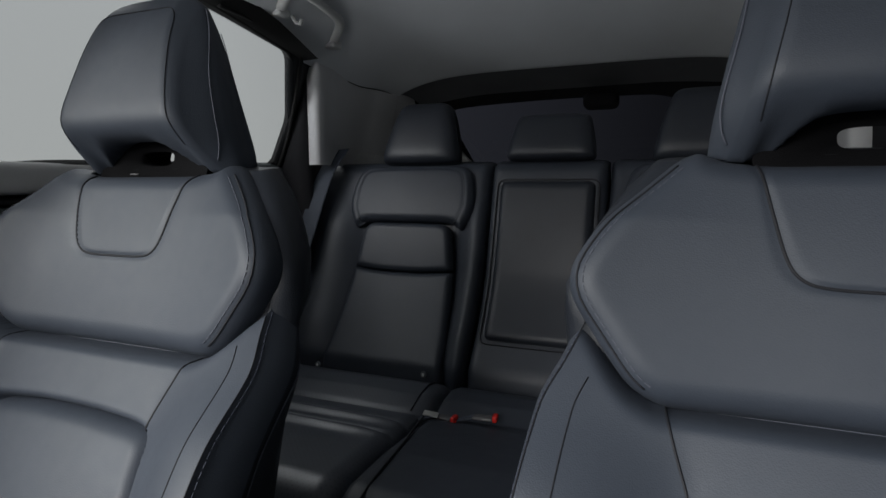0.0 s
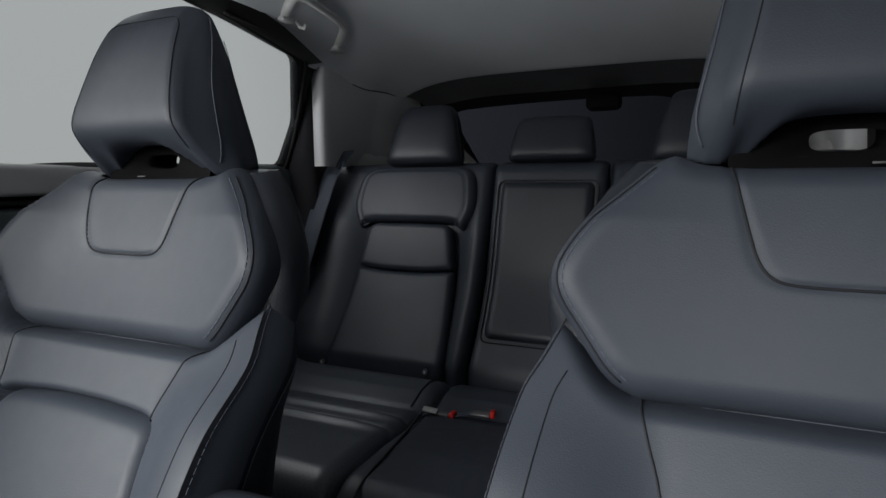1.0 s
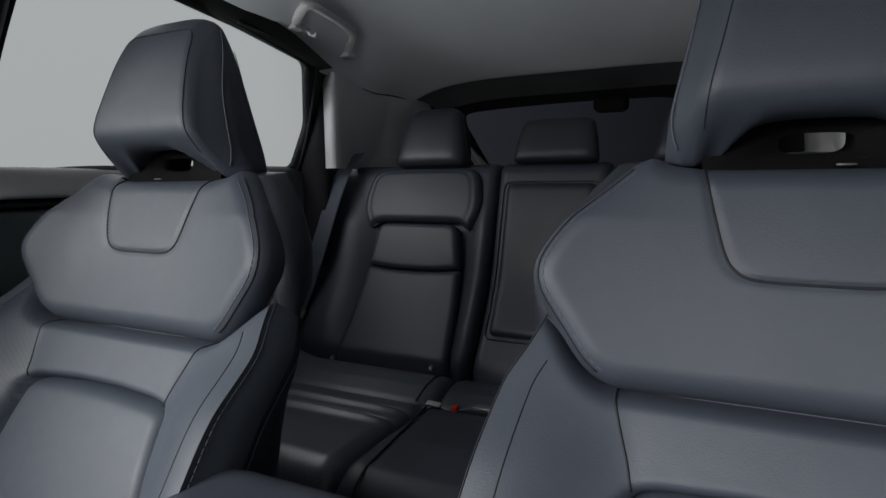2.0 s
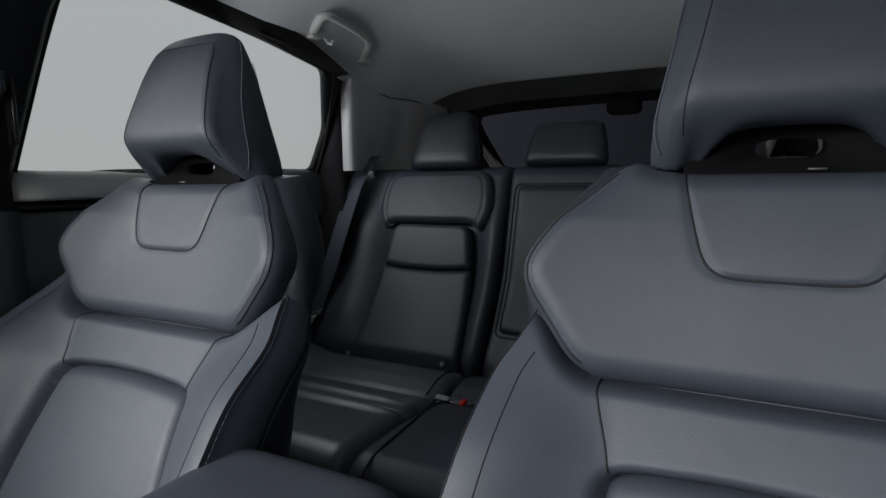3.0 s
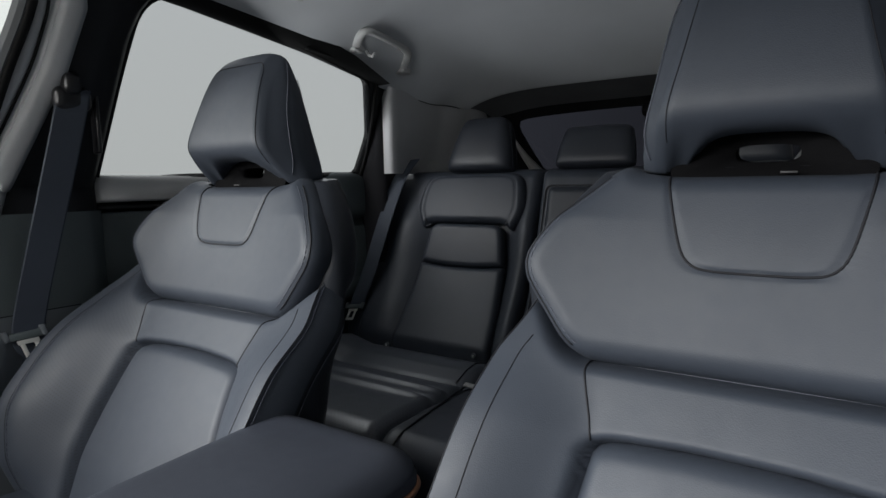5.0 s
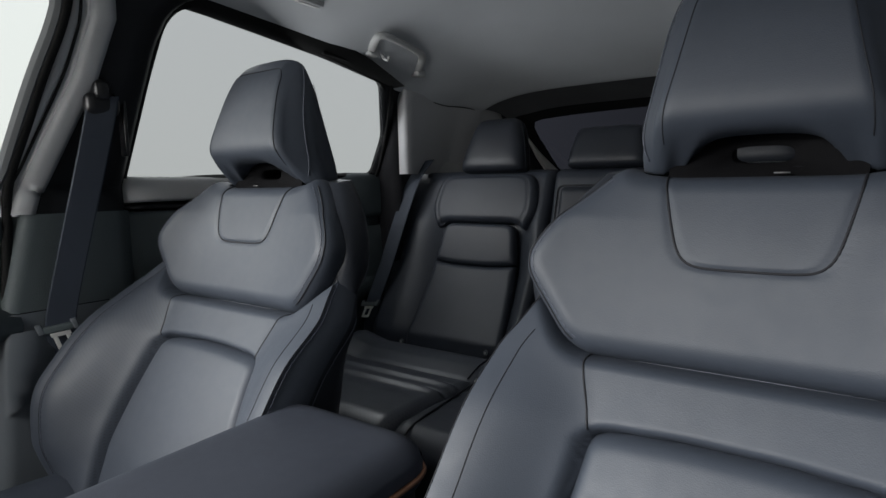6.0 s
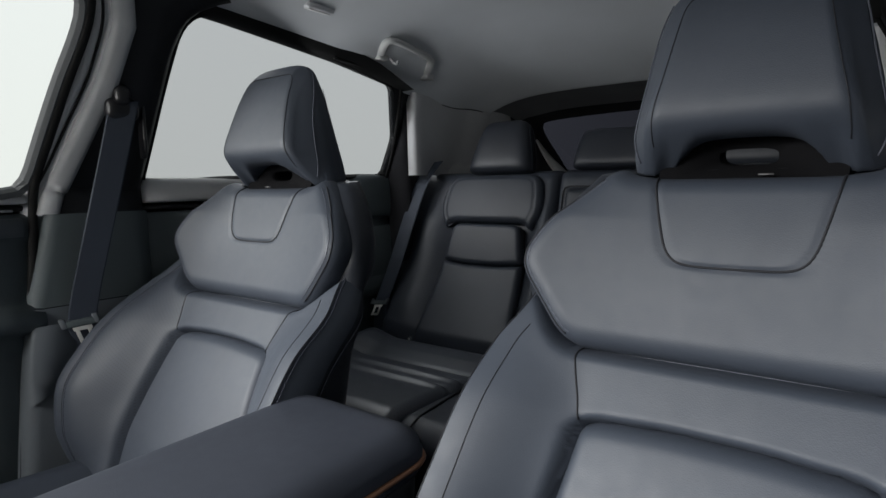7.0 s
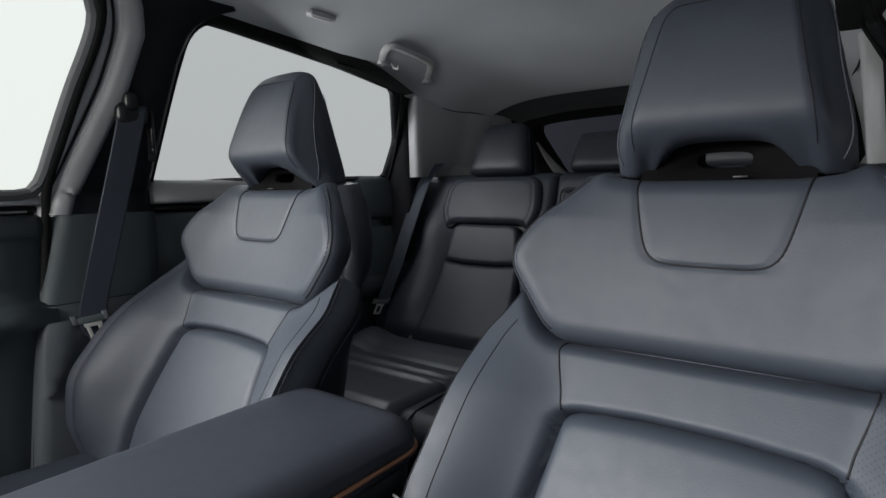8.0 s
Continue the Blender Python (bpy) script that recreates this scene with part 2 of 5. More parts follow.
def pad(name, outline, place, mat, surf, height=0.012, radius=0.03, n=128, levels=26, centre=None, grooves=(), skirt=0.02, corner=0.02, wrinkle=0.0, edge=None):
    """An upholstered pad: a domed sheet over an outline in (u, v), raised on surf(u, v), with sewn grooves.
    place(u, v, w) gives the point in the thing."""
    line = resample(round_poly(outline, corner), n)
    c = np.mean(line, 0) if centre is None else np.array(centre, float)
    s = 1 - np.linspace(0, 1, levels) ** 1.6
    s[-1] = 0.012
    rings = [c + (line - c) * k for k in s]
    rows = []
    for i, ring in enumerate(rings):
        d = line_distance(ring, line, True) if i else np.zeros(n)
        x = np.clip(d / radius, 0, 1)
        if edge is not None:
            x = np.maximum(x, np.array([edge(u, v) for u, v in ring]))
        h = height * np.sqrt(np.clip(1 - (1 - x) ** 2, 0, 1))
        for g, depth, wide in grooves:
            h = h - depth * np.exp(-(line_distance(ring, g) / wide) ** 2)
        if wrinkle:
            h = h + np.array([wrinkle * noise.noise(Vector((u * 14, v * 14, 3.1))) for u, v in ring]) * x
        rows.append([place(u, v, surf(u, v) + k) for (u, v), k in zip(ring, h)])
    if skirt:
        rows.insert(0, [place(u, v, surf(u, v) - skirt) for u, v in line])
    return grid(name, rows, mat, wrap=True, caps=True)


def tube(name, pts, radius, mat, sides=8, closed=False, flat=1.0, caps=True):
    pts = [Vector(p) for p in pts]
    n = len(pts)
    rows = []
    up = None
    for i, p in enumerate(pts):
        a = pts[(i - 1) % n] if closed or i else pts[0]
        b = pts[(i + 1) % n] if closed or i < n - 1 else pts[-1]
        t = (b - a).normalized()
        if up is None:
            up = Vector((0, 0, 1)) if abs(t.z) < 0.9 else Vector((0, 1, 0))
        side = t.cross(up).normalized()
        up = side.cross(t).normalized()
        r = radius[i] if isinstance(radius, (list, tuple)) else radius
        rows.append([p + side * math.cos(2 * math.pi * k / sides) * r + up * math.sin(2 * math.pi * k / sides) * r * flat for k in range(sides)])
    if closed:
        rows.append(rows[0])
    return grid(name, rows, mat, wrap=True, caps=caps and not closed)


def stitches(name, pts, mat, length=0.0055, gap=0.0025, width=0.0007):
    """A row of single thread stitches along a path, as one mesh."""
    pts = np.array([tuple(p) for p in pts], float)
    d = np.r_[0, np.cumsum(np.linalg.norm(np.diff(pts, axis=0), axis=1))]
    verts, faces = [], []
    s = 0.0
    while s + length < d[-1]:
        a = Vector([np.interp(s, d, pts[:, k]) for k in range(3)])
        b = Vector([np.interp(s + length, d, pts[:, k]) for k in range(3)])
        t = (b - a).normalized()
        x = t.orthogonal().normalized() * width
        y = t.cross(x).normalized() * width
        o = len(verts)
        for p in (a, b):
            verts += [p + x, p + y, p - x, p - y]
        faces += [(o + k, o + (k + 1) % 4, o + 4 + (k + 1) % 4, o + 4 + k) for k in range(4)] + [(o, o + 1, o + 2, o + 3), (o + 4, o + 5, o + 6, o + 7)]
        s += length + gap
    return mesh(name, verts, faces, mat, False)


def strap(name, pts, across, width, mat, thick=0.0014):
    """A flat woven band along points, spread along the vector across."""
    x = Vector(across).normalized() * width / 2
    rows = []
    for i, p in enumerate(pts):
        p = Vector(p)
        t = (Vector(pts[min(i + 1, len(pts) - 1)]) - Vector(pts[max(i - 1, 0)])).normalized()
        nrm = t.cross(x).normalized() * thick
        ring = [p - x + nrm * 0.2, p - x * 0.9 + nrm, p + x * 0.9 + nrm, p + x + nrm * 0.2, p + x - nrm * 0.2, p + x * 0.9 - nrm, p - x * 0.9 - nrm, p - x - nrm * 0.2]
        rows.append(ring)
    return grid(name, rows, mat, wrap=True, caps=True, smooth=False)


def curve_pts(pts, n=40, rounds=3):
    return resample(smooth_poly(pts, False, rounds), n, False)


def tilted(y0, z0, lean):
    """place(u, v, w) for a backrest face that leans back: u across, v up the face, w forwards out of it."""
    m = pose(0, y0, z0, -lean, 0, 0)
    return lambda u, v, w: m @ Vector((u, -w, v))

# ---- structure: floor, headliner, ends, ground outside ----


def side_x(z):
    """Inner face of the left side glass: it leans inwards above the belt line."""
    return -0.685 + 0.596 * (z - 0.93) if z > 0.90 else -0.703


def on_side(y, z, inwards=0.0, s=1):
    x = side_x(z) + inwards
    return Vector((x if s > 0 else 2 * CX - x, y, z - inwards * 0.5 if z > 0.9 else z))


ground = part("ground", mesh("ground", [(-150, -150, -0.44), (150, -150, -0.44), (150, 150, -0.44), (-150, 150, -0.44)], [(0, 1, 2, 3)], STUDIO))
tagged(ground, "pale grey painted studio floor round the car", "ground", kind="structure")
floor = part("floor", box("floor", (-0.78, -1.1, -0.05), (0.72, 2.1, 0.0), CARPET, 0.004))
tagged(floor, "black carpeted cabin floor of the car", "floor", kind="structure")
step = part("floor", box("rear_floor", (-0.74, 1.16, 0.002), (0.68, 2.05, 0.40), CARPET, 0.02))
tagged(step, "black carpeted load floor behind the rear seats", "floor", kind="structure")

EDGE_Y = [-0.9, 0.2, 0.5, 0.65, 0.82, 1.02, 1.10, 1.22, 1.31, 1.40, 1.47, 1.80]
EDGE_Z = [1.16, 1.206, 1.203, 1.192, 1.179, 1.154, 1.140, 1.129, 1.120, 1.128, 1.124, 1.12]
EDGE_X = [-0.56, -0.529, -0.531, -0.537, -0.545, -0.555, -0.556, -0.542, -0.536, -0.530, -0.525, -0.50]
MID_Z = [1.24, 1.285, 1.29, 1.29, 1.288, 1.276, 1.262, 1.236, 1.215, 1.192, 1.172, 1.13]


def headliner(a, y):
    xe = np.interp(y, EDGE_Y, EDGE_X) - CX
    ze, zc = np.interp(y, EDGE_Y, EDGE_Z), np.interp(y, EDGE_Y, MID_Z)
    return Vector((CX - a * xe, y, ze + (zc - ze) * (1 - abs(a) ** float(np.interp(y, [0.8, 1.3], [2.6, 5.0])))))


rows = []
ys = list(np.linspace(-0.54, 1.475, 58))
aa = [math.sin(t) for t in np.linspace(-math.pi / 2, math.pi / 2, 49)]
for y in ys:
    rows.append([headliner(a, y) for a in aa])
slope = math.atan2(headliner(0, 1.475).z - headliner(0, 1.44).z, 0.035)
for q in np.linspace(0.1, 1.0, 10):         # its rear edge rolls up
    phi, r = slope + q * math.radians(60), 0.06
    rows.append([headliner(a, 1.475) + Vector((0, r * (math.sin(phi) - math.sin(slope)), r * (math.cos(slope) - math.cos(phi)))) for a in aa])
# rear header: the headliner running on down, coloured darker for its shade
header = []
for k in np.linspace(0, 1, 8):
    header.append([headliner(a, 1.475).lerp(Vector((CX + 0.52 * a, 1.750, 1.132 - 0.02 * abs(a) ** 4)), k) + Vector((0, 0.006, 0.003 + 0.012 * math.sin(k * math.pi))) for a in aa])
ceiling = part("ceiling", grid("ceiling", rows, HEADLINER))
tagged(ceiling, "grey woven cloth headliner of the car roof", "ceiling", kind="structure")
rear_header = part("rear_header", grid("rear_header", header, HEADER_SHADE))
tagged(rear_header, "headliner end above the rear window, its shade put into a darker colour", "trim", kind="structure")
roof = part("roof", grid("roof", [[p + Vector(((p.x - CX) * 0.10, 0, 0.035)) for p in r] for r in rows], PAINT))
tagged(roof, "painted steel roof skin over the headliner", "roof", kind="structure")

# front end, low enough to leave the windscreen opening free
wall_front = part("wall_front", box("wall_front", (-0.78, -1.16, 0), (0.72, -0.98, 0.93), TRIM_DARK, 0.03))
tagged(wall_front, "dark plastic dashboard wall below the windscreen", "wall", kind="structure")


# windscreen and the pillars at its sides, behind the viewer
scr = [[Vector((CX + a * (0.62 - 0.08 * k), -1.03 + 0.49 * k - 0.03 * (1 - a * a), 0.935 + 0.25 * k + 0.03 * k * (1 - a * a))) for a in np.linspace(-1, 1, 13)] for k in np.linspace(0, 1, 5)]
window_2 = part("window_2", grid("window_2", scr, GLASS_SCREEN))
tagged(window_2, "clear raked windscreen of the car", "window", kind="structure")
for s in (1, -1):
    path = [Vector((CX - s * (0.655 - 0.09 * k), -1.04 + 0.50 * k, 0.93 + 0.25 * k)) for k in np.linspace(0, 1, 6)]
    fp = part("front_pillar", tube("front_pillar", path, 0.028, TRIM_GREY, 10))
    tagged(fp, "grey trimmed front pillar beside the windscreen", "pillar trim", "front pillars", "structure")


def offset_line(line, d):
    """A closed line in (y, z) moved outwards by d."""
    line = np.array(line)
    t = np.roll(line, -1, 0) - np.roll(line, 1, 0)
    nrm = np.stack([t[:, 1], -t[:, 0]], 1)
    nrm /= np.linalg.norm(nrm, axis=1)[:, None]
    c = line.mean(0)
    if ((line - c) * nrm).sum() < 0:
        nrm = -nrm
    return line + nrm * d


def band(name, line, specs, mat, s, smooth=True):
    """A frame round a window: specs is a list of (outwards, inwards) steps across the frame."""
    rws = []
    for out, inw in specs:
        rws.append([on_side(y, z, inw, s) for y, z in offset_line(line, out)])
    rws = [list(r) + [r[0]] for r in rws]
    rws = rws + [rws[0]]
    return grid(name, rws, mat, smooth=smooth)


REAR_WIN = resample(round_poly([(0.436, 0.895, 0.02), (0.440, 1.10, 0.05), (0.449, 1.206, 0.055), (0.56, 1.208, 0.08), (0.824, 1.180, 0.1), (1.036, 1.151, 0.022), (1.128, 1.022, 0.02),
                                (1.143, 0.919, 0.012), (1.0, 0.917, 0.05), (0.605, 0.911, 0.05)], 0.03, 9), 170)
FRONT_WIN = resample(smooth_poly([(0.222, 0.897), (0.236, 0.985), (0.251, 1.07), (0.268, 1.14), (0.272, 1.18), (0.255, 1.208), (0.20, 1.213), (-0.05, 1.212),
                                  (-0.30, 1.17), (-0.55, 1.08), (-0.80, 0.95), (-0.86, 0.90), (-0.70, 0.885), (-0.20, 0.893), (0.19, 0.897)], True, 2), 150)


def sill_profile(s, y0, y1, prof, name, mat, n=14):
    """A door part swept along y: prof is a list of (x, z)."""
    rws = []
    for y in np.linspace(y0, y1, n):
        rws.append([Vector((x if s > 0 else 2 * CX - x, y, z)) for x, z in prof])
    return grid(name, rws, mat, wrap=True, caps=True)


def rounded(prof, r=2):
    return [tuple(p) for p in smooth_poly(prof, True, r)]


def rear_door(s):
    side = thing("rear_door", (CX - s * 0.66, 0.8, 0.1), "closed rear car door, dark plastic panel, grey sill pad and tinted window", "car door", "car doors")
    inv = Matrix.Translation(-Vector(side.location))

    def add(name, me, label="", parent=side):
        me.transform(inv)
        return part(name, me, parent, label)
    add("window_frame", band("window_frame", REAR_WIN, [(0.0, 0.003), (0.0015, 0.006), (0.005, 0.007), (0.009, 0.005), (0.011, -0.02), (0.0, -0.012)], RUBBER, s), "black rubber window frame")
    ring = [on_side(y, z, 0.0, s) for y, z in offset_line(REAR_WIN, 0.006)]
    back = [on_side(y, z, -0.004, s) for y, z in offset_line(REAR_WIN, 0.006)]
    n = len(ring)
    pane = add("window_pane", mesh("window_pane", ring + back, [tuple(range(n)), tuple(range(2 * n - 1, n - 1, -1))], GLASS_TINT, False), "tinted side glass")
    # wide black frame between the rear edge of the glass and the quarter pillar
    rws = []
    for z in np.linspace(0.905, 1.190, 18):
        y0 = float(np.interp(z, [0.905, 1.022, 1.151, 1.16, 1.19], [1.142, 1.126, 1.030, 1.035, 1.05]))
        y1 = float(np.interp(z, [0.905, 0.94, 1.03, 1.12, 1.16, 1.19], [1.275, 1.262, 1.200, 1.140, 1.112, 1.08]))
        rws.append([on_side(y, z, q, s) for y, q in ((y0, -0.003), (y0 + 0.003, 0.006), (y0 + (y1 - y0) * 0.45, 0.010), (y0 + (y1 - y0) * 0.55, 0.003), (y1, 0.001))])
    add("rear_frame", grid("rear_frame", rws, PILLAR_BK), "satin black rear window frame")
    # second lip of the seal along the rear edge, towards the pillar
    lip = curve_pts([on_side(y, z, 0.010, s) for y, z in ((0.80, 1.190), (0.92, 1.186), (1.01, 1.177), (1.062, 1.158), (1.074, 1.13), (1.122, 1.03), (1.146, 0.95), (1.148, 0.91))], 50, 2)
    add("door_seal", tube("door_seal", lip, 0.005, RUBBER, 8), "black rubber door seal")
    add("sill_pad", sill_profile(s, 0.43, 1.13, rounded([(-0.76, 0.91), (-0.705, 0.914), (-0.682, 0.905), (-0.678, 0.872), (-0.684, 0.861), (-0.76, 0.861)]), "sill_pad", TRIM_SILL), "grey padded window sill")
    add("trim_strip", sill_profile(s, 0.43, 1.13, rounded([(-0.76, 0.859), (-0.70, 0.859), (-0.696, 0.850), (-0.70, 0.846), (-0.76, 0.846)], 1), "trim_strip", PLASTIC_BK), "black gap strip")
    add("door_panel", sill_profile(s, 0.41, 1.15, rounded([(-0.76, 0.844), (-0.70, 0.844), (-0.682, 0.836), (-0.676, 0.74), (-0.690, 0.66), (-0.66, 0.62), (-0.66, 0.57), (-0.70, 0.55), (-0.70, 0.10), (-0.76, 0.10)]), "door_panel", TRIM_DARK), "dark moulded door panel")
    # small quarter trim in the rear lower window corner
    for z1, z0, name, made in ((0.926, 0.792, "corner_trim", "dark grey rear corner of the door"), (0.786, 0.58, "corner_trim", "dark grey lower corner of the door")):
        rws = []
        for y in np.linspace(0.97, 1.20, 16):
            k = min(1.0, max(0.0, (y - 0.97) / 0.10))
            b = 0.012 * k * k * (3 - 2 * k)
            rws.append([Vector((x if s > 0 else 2 * CX - x, y, z)) for x, z in rounded([(-0.76, z1 - 0.014 + b), (-0.705, z1 - 0.012 + b), (-0.684 + b, z1 - 0.024 + b), (-0.676 + b, (z0 + z1) / 2), (-0.678 + b, z0 + 0.012), (-0.692 + b, z0), (-0.76, z0)], 3)])
        add(name, grid(name, rws, TRIM_DARK, wrap=True, caps=True), made)
    return side


def front_door(s):
    side = thing("front_door", (CX - s * 0.68, -0.2, 0.1), "closed front car door, dark plastic panel, grey sill pad and clear window", "car door", "car doors")
    inv = Matrix.Translation(-Vector(side.location))

    def add(name, me, label=""):
        me.transform(inv)
        return part(name, me, side, label)
    add("window_frame", band("window_frame", FRONT_WIN, [(0.002, 0.0), (0.006, 0.008), (0.012, 0.013), (0.022, 0.012), (0.024, -0.004), (0.004, -0.002)], FRAME_GREY, s, False), "grey inner window frame")
    ring = [on_side(y, z, 0.0, s) for y, z in offset_line(FRONT_WIN, 0.006)]
    back = [on_side(y, z, -0.004, s) for y, z in offset_line(FRONT_WIN, 0.006)]
    n = len(ring)
    pane = add("window_pane", mesh("window_pane", ring + back, [tuple(range(n)), tuple(range(2 * n - 1, n - 1, -1))], GLASS_CLEAR, False), "clear side glass")
    edge = [(0.20, 1.235), (0.262, 1.232), (0.290, 1.205), (0.291, 1.15), (0.272, 1.07), (0.258, 0.985), (0.243, 0.90), (0.238, 0.83), (0.222, 0.66), (0.200, 0.50), (0.185, 0.35)]
    path = curve_pts([on_side(y, z, 0.010, s) for y, z in edge], 60, 2)
    add("door_seal", tube("door_seal", path, 0.0075, RUBBER, 8), "black rubber door seal")
    add("sill_pad", sill_profile(s, -0.85, 0.232, rounded([(-0.76, 0.893), (-0.725, 0.893), (-0.706, 0.889), (-0.688, 0.872), (-0.694, 0.866), (-0.76, 0.866)]), "sill_pad", TRIM_SILL), "grey padded window sill")
    add("trim_strip", sill_profile(s, -0.85, 0.234, rounded([(-0.76, 0.865), (-0.71, 0.865), (-0.706, 0.858), (-0.71, 0.853), (-0.76, 0.853)], 1), "trim_strip", PLASTIC_BK), "black gap strip")
    add("chrome_strip", sill_profile(s, -0.85, 0.213, rounded([(-0.73, 0.8575), (-0.703, 0.8575), (-0.700, 0.855), (-0.703, 0.8525), (-0.73, 0.8525)], 1), "chrome_strip", CHROME), "thin satin chrome strip")
    add("door_panel", sill_profile(s, -0.85, 0.235, rounded([(-0.76, 0.851), (-0.71, 0.851), (-0.694, 0.845), (-0.690, 0.81), (-0.698, 0.803), (-0.694, 0.75), (-0.70, 0.70), (-0.665, 0.685), (-0.655, 0.655), (-0.70, 0.63), (-0.71, 0.10), (-0.76, 0.10)]), "door_panel", TRIM_DARK), "dark moulded door panel")
    add("door_panel", sill_profile(s, -0.84, 0.222, rounded([(-0.712, 0.846), (-0.690, 0.842), (-0.685, 0.832), (-0.688, 0.812), (-0.70, 0.806), (-0.712, 0.806)]), "upper_insert", TRIM_MID), "grey soft upper insert")
    return side


def b_pillar(s):
    pil = thing("center_pillar", (CX - s * 0.66, 0.34, 0.1), "black cloth centre pillar with grey flange and lower plastic trim", "pillar trim", "centre pillars")
    inv = Matrix.Translation(-Vector(pil.location))

    def add(name, me, label=""):
        me.transform(inv)
        return part(name, me, pil, label)
    zs = list(np.linspace(1.245, 0.84, 26))
    front = lambda z: float(np.interp(z, [0.84, 0.931, 1.079, 1.169, 1.208, 1.25], [0.250, 0.278, 0.321, 0.333, 0.322, 0.300]))
    rear = lambda z: float(np.interp(z, [0.84, 0.90, 1.05, 1.14, 1.19, 1.22, 1.25], [0.432, 0.430, 0.433, 0.436, 0.448, 0.48, 0.56]))
    rws = []
    for z in zs:
        f, r = front(z), rear(z)
        ring = [(f, -0.012), (f + 0.006, 0.010), (f + 0.02, 0.024), (f + 0.05, 0.032), (r - 0.05, 0.032), (r - 0.02, 0.026), (r - 0.005, 0.012), (r, -0.012)]
        rws.append([on_side(y, z, w, s) for y, w in ring])
    add("upper_trim", grid("upper_trim", rws, PILLAR_BK), "satin black upper pillar trim")
    # grey flange between the door seal and the pillar cloth
    rws = []
    for z in np.linspace(1.23, 0.845, 30):
        f = front(z)
        d = float(np.interp(z, [0.845, 1.0, 1.15, 1.23], [0.026, 0.042, 0.038, 0.036]))
        ring = [(f - d, -0.010), (f - d + 0.004, 0.004), (f - d * 0.62, 0.012), (f - d * 0.5, 0.008), (f - d * 0.42, 0.014), (f - d * 0.12, 0.019), (f + 0.002, 0.018), (f + 0.008, 0.008)]
        rws.append([on_side(y, z, w, s) for y, w in ring])
    add("flange", grid("flange", rws, TRIM_LIGHT), "grey plastic pillar flange")
    # rounded front edge of the black trim, coloured grey for the window's sheen
    rws = []
    for z in np.linspace(1.235, 0.848, 30):
        f = front(z)
        rws.append([on_side(y, z, w, s) for y, w in ((f - 0.012, 0.012), (f - 0.010, 0.020), (f - 0.004, 0.027), (f + 0.003, 0.0315), (f + 0.010, 0.0345), (f + 0.017, 0.0345), (f + 0.024, 0.022))])
    add("front_face", grid("front_face", rws, PILLAR_SHEEN), "rounded front face of the black pillar, window sheen put into its colour")
    add("flange_groove", tube("flange_groove", curve_pts([on_side(front(z) - 0.021, z, 0.0135, s) for z in np.linspace(1.22, 0.86, 12)], 40, 1), 0.0022, RUBBER, 6), "dark groove")

    def lower(name, z1, z0, f1, f0, mat, inw, label, bulge=0.0):
        rws = []
        for z in np.linspace(z1, z0, 14):
            k = (z1 - z) / (z1 - z0)
            f = f1 + (f0 - f1) * k
            w = inw + bulge * math.sin(k * math.pi)
            ring = [(f, -0.02), (f + 0.002, w * 0.6), (f + 0.010, w), (f + 0.024, w + 0.004), (0.40, w + 0.006), (0.425, w), (0.434, -0.02)]
            rws.append([Vector((-0.703 + q if s > 0 else 2 * CX + 0.703 - q, y, z)) for y, q in ring])
        add(name, grid(name, rws, mat), label)
    lower("middle_trim", 0.848, 0.685, 0.252, 0.212, TRIM_DARK, 0.030, "dark textured middle pillar trim")
    lower("lower_trim", 0.684, 0.06, 0.208, 0.150, TRIM_MID, 0.034, "grey lower pillar trim")
    # recessed pocket on the lower trim
    rws = []
    for z, y0, y1 in ((0.655, 0.215, 0.275), (0.64, 0.210, 0.285), (0.60, 0.206, 0.278), (0.56, 0.202, 0.262), (0.535, 0.200, 0.235), (0.52, 0.198, 0.205)):
        rws.append([Vector((-0.703 + q if s > 0 else 2 * CX + 0.703 - q, y, z)) for y, q in ((y0, 0.036), (y0 + 0.004, 0.042), (y1 - 0.004, 0.046), (y1, 0.036))])
    add("shaped_panel", grid("shaped_panel", rws, TRIM_MID), "raised grey panel")
    return pil


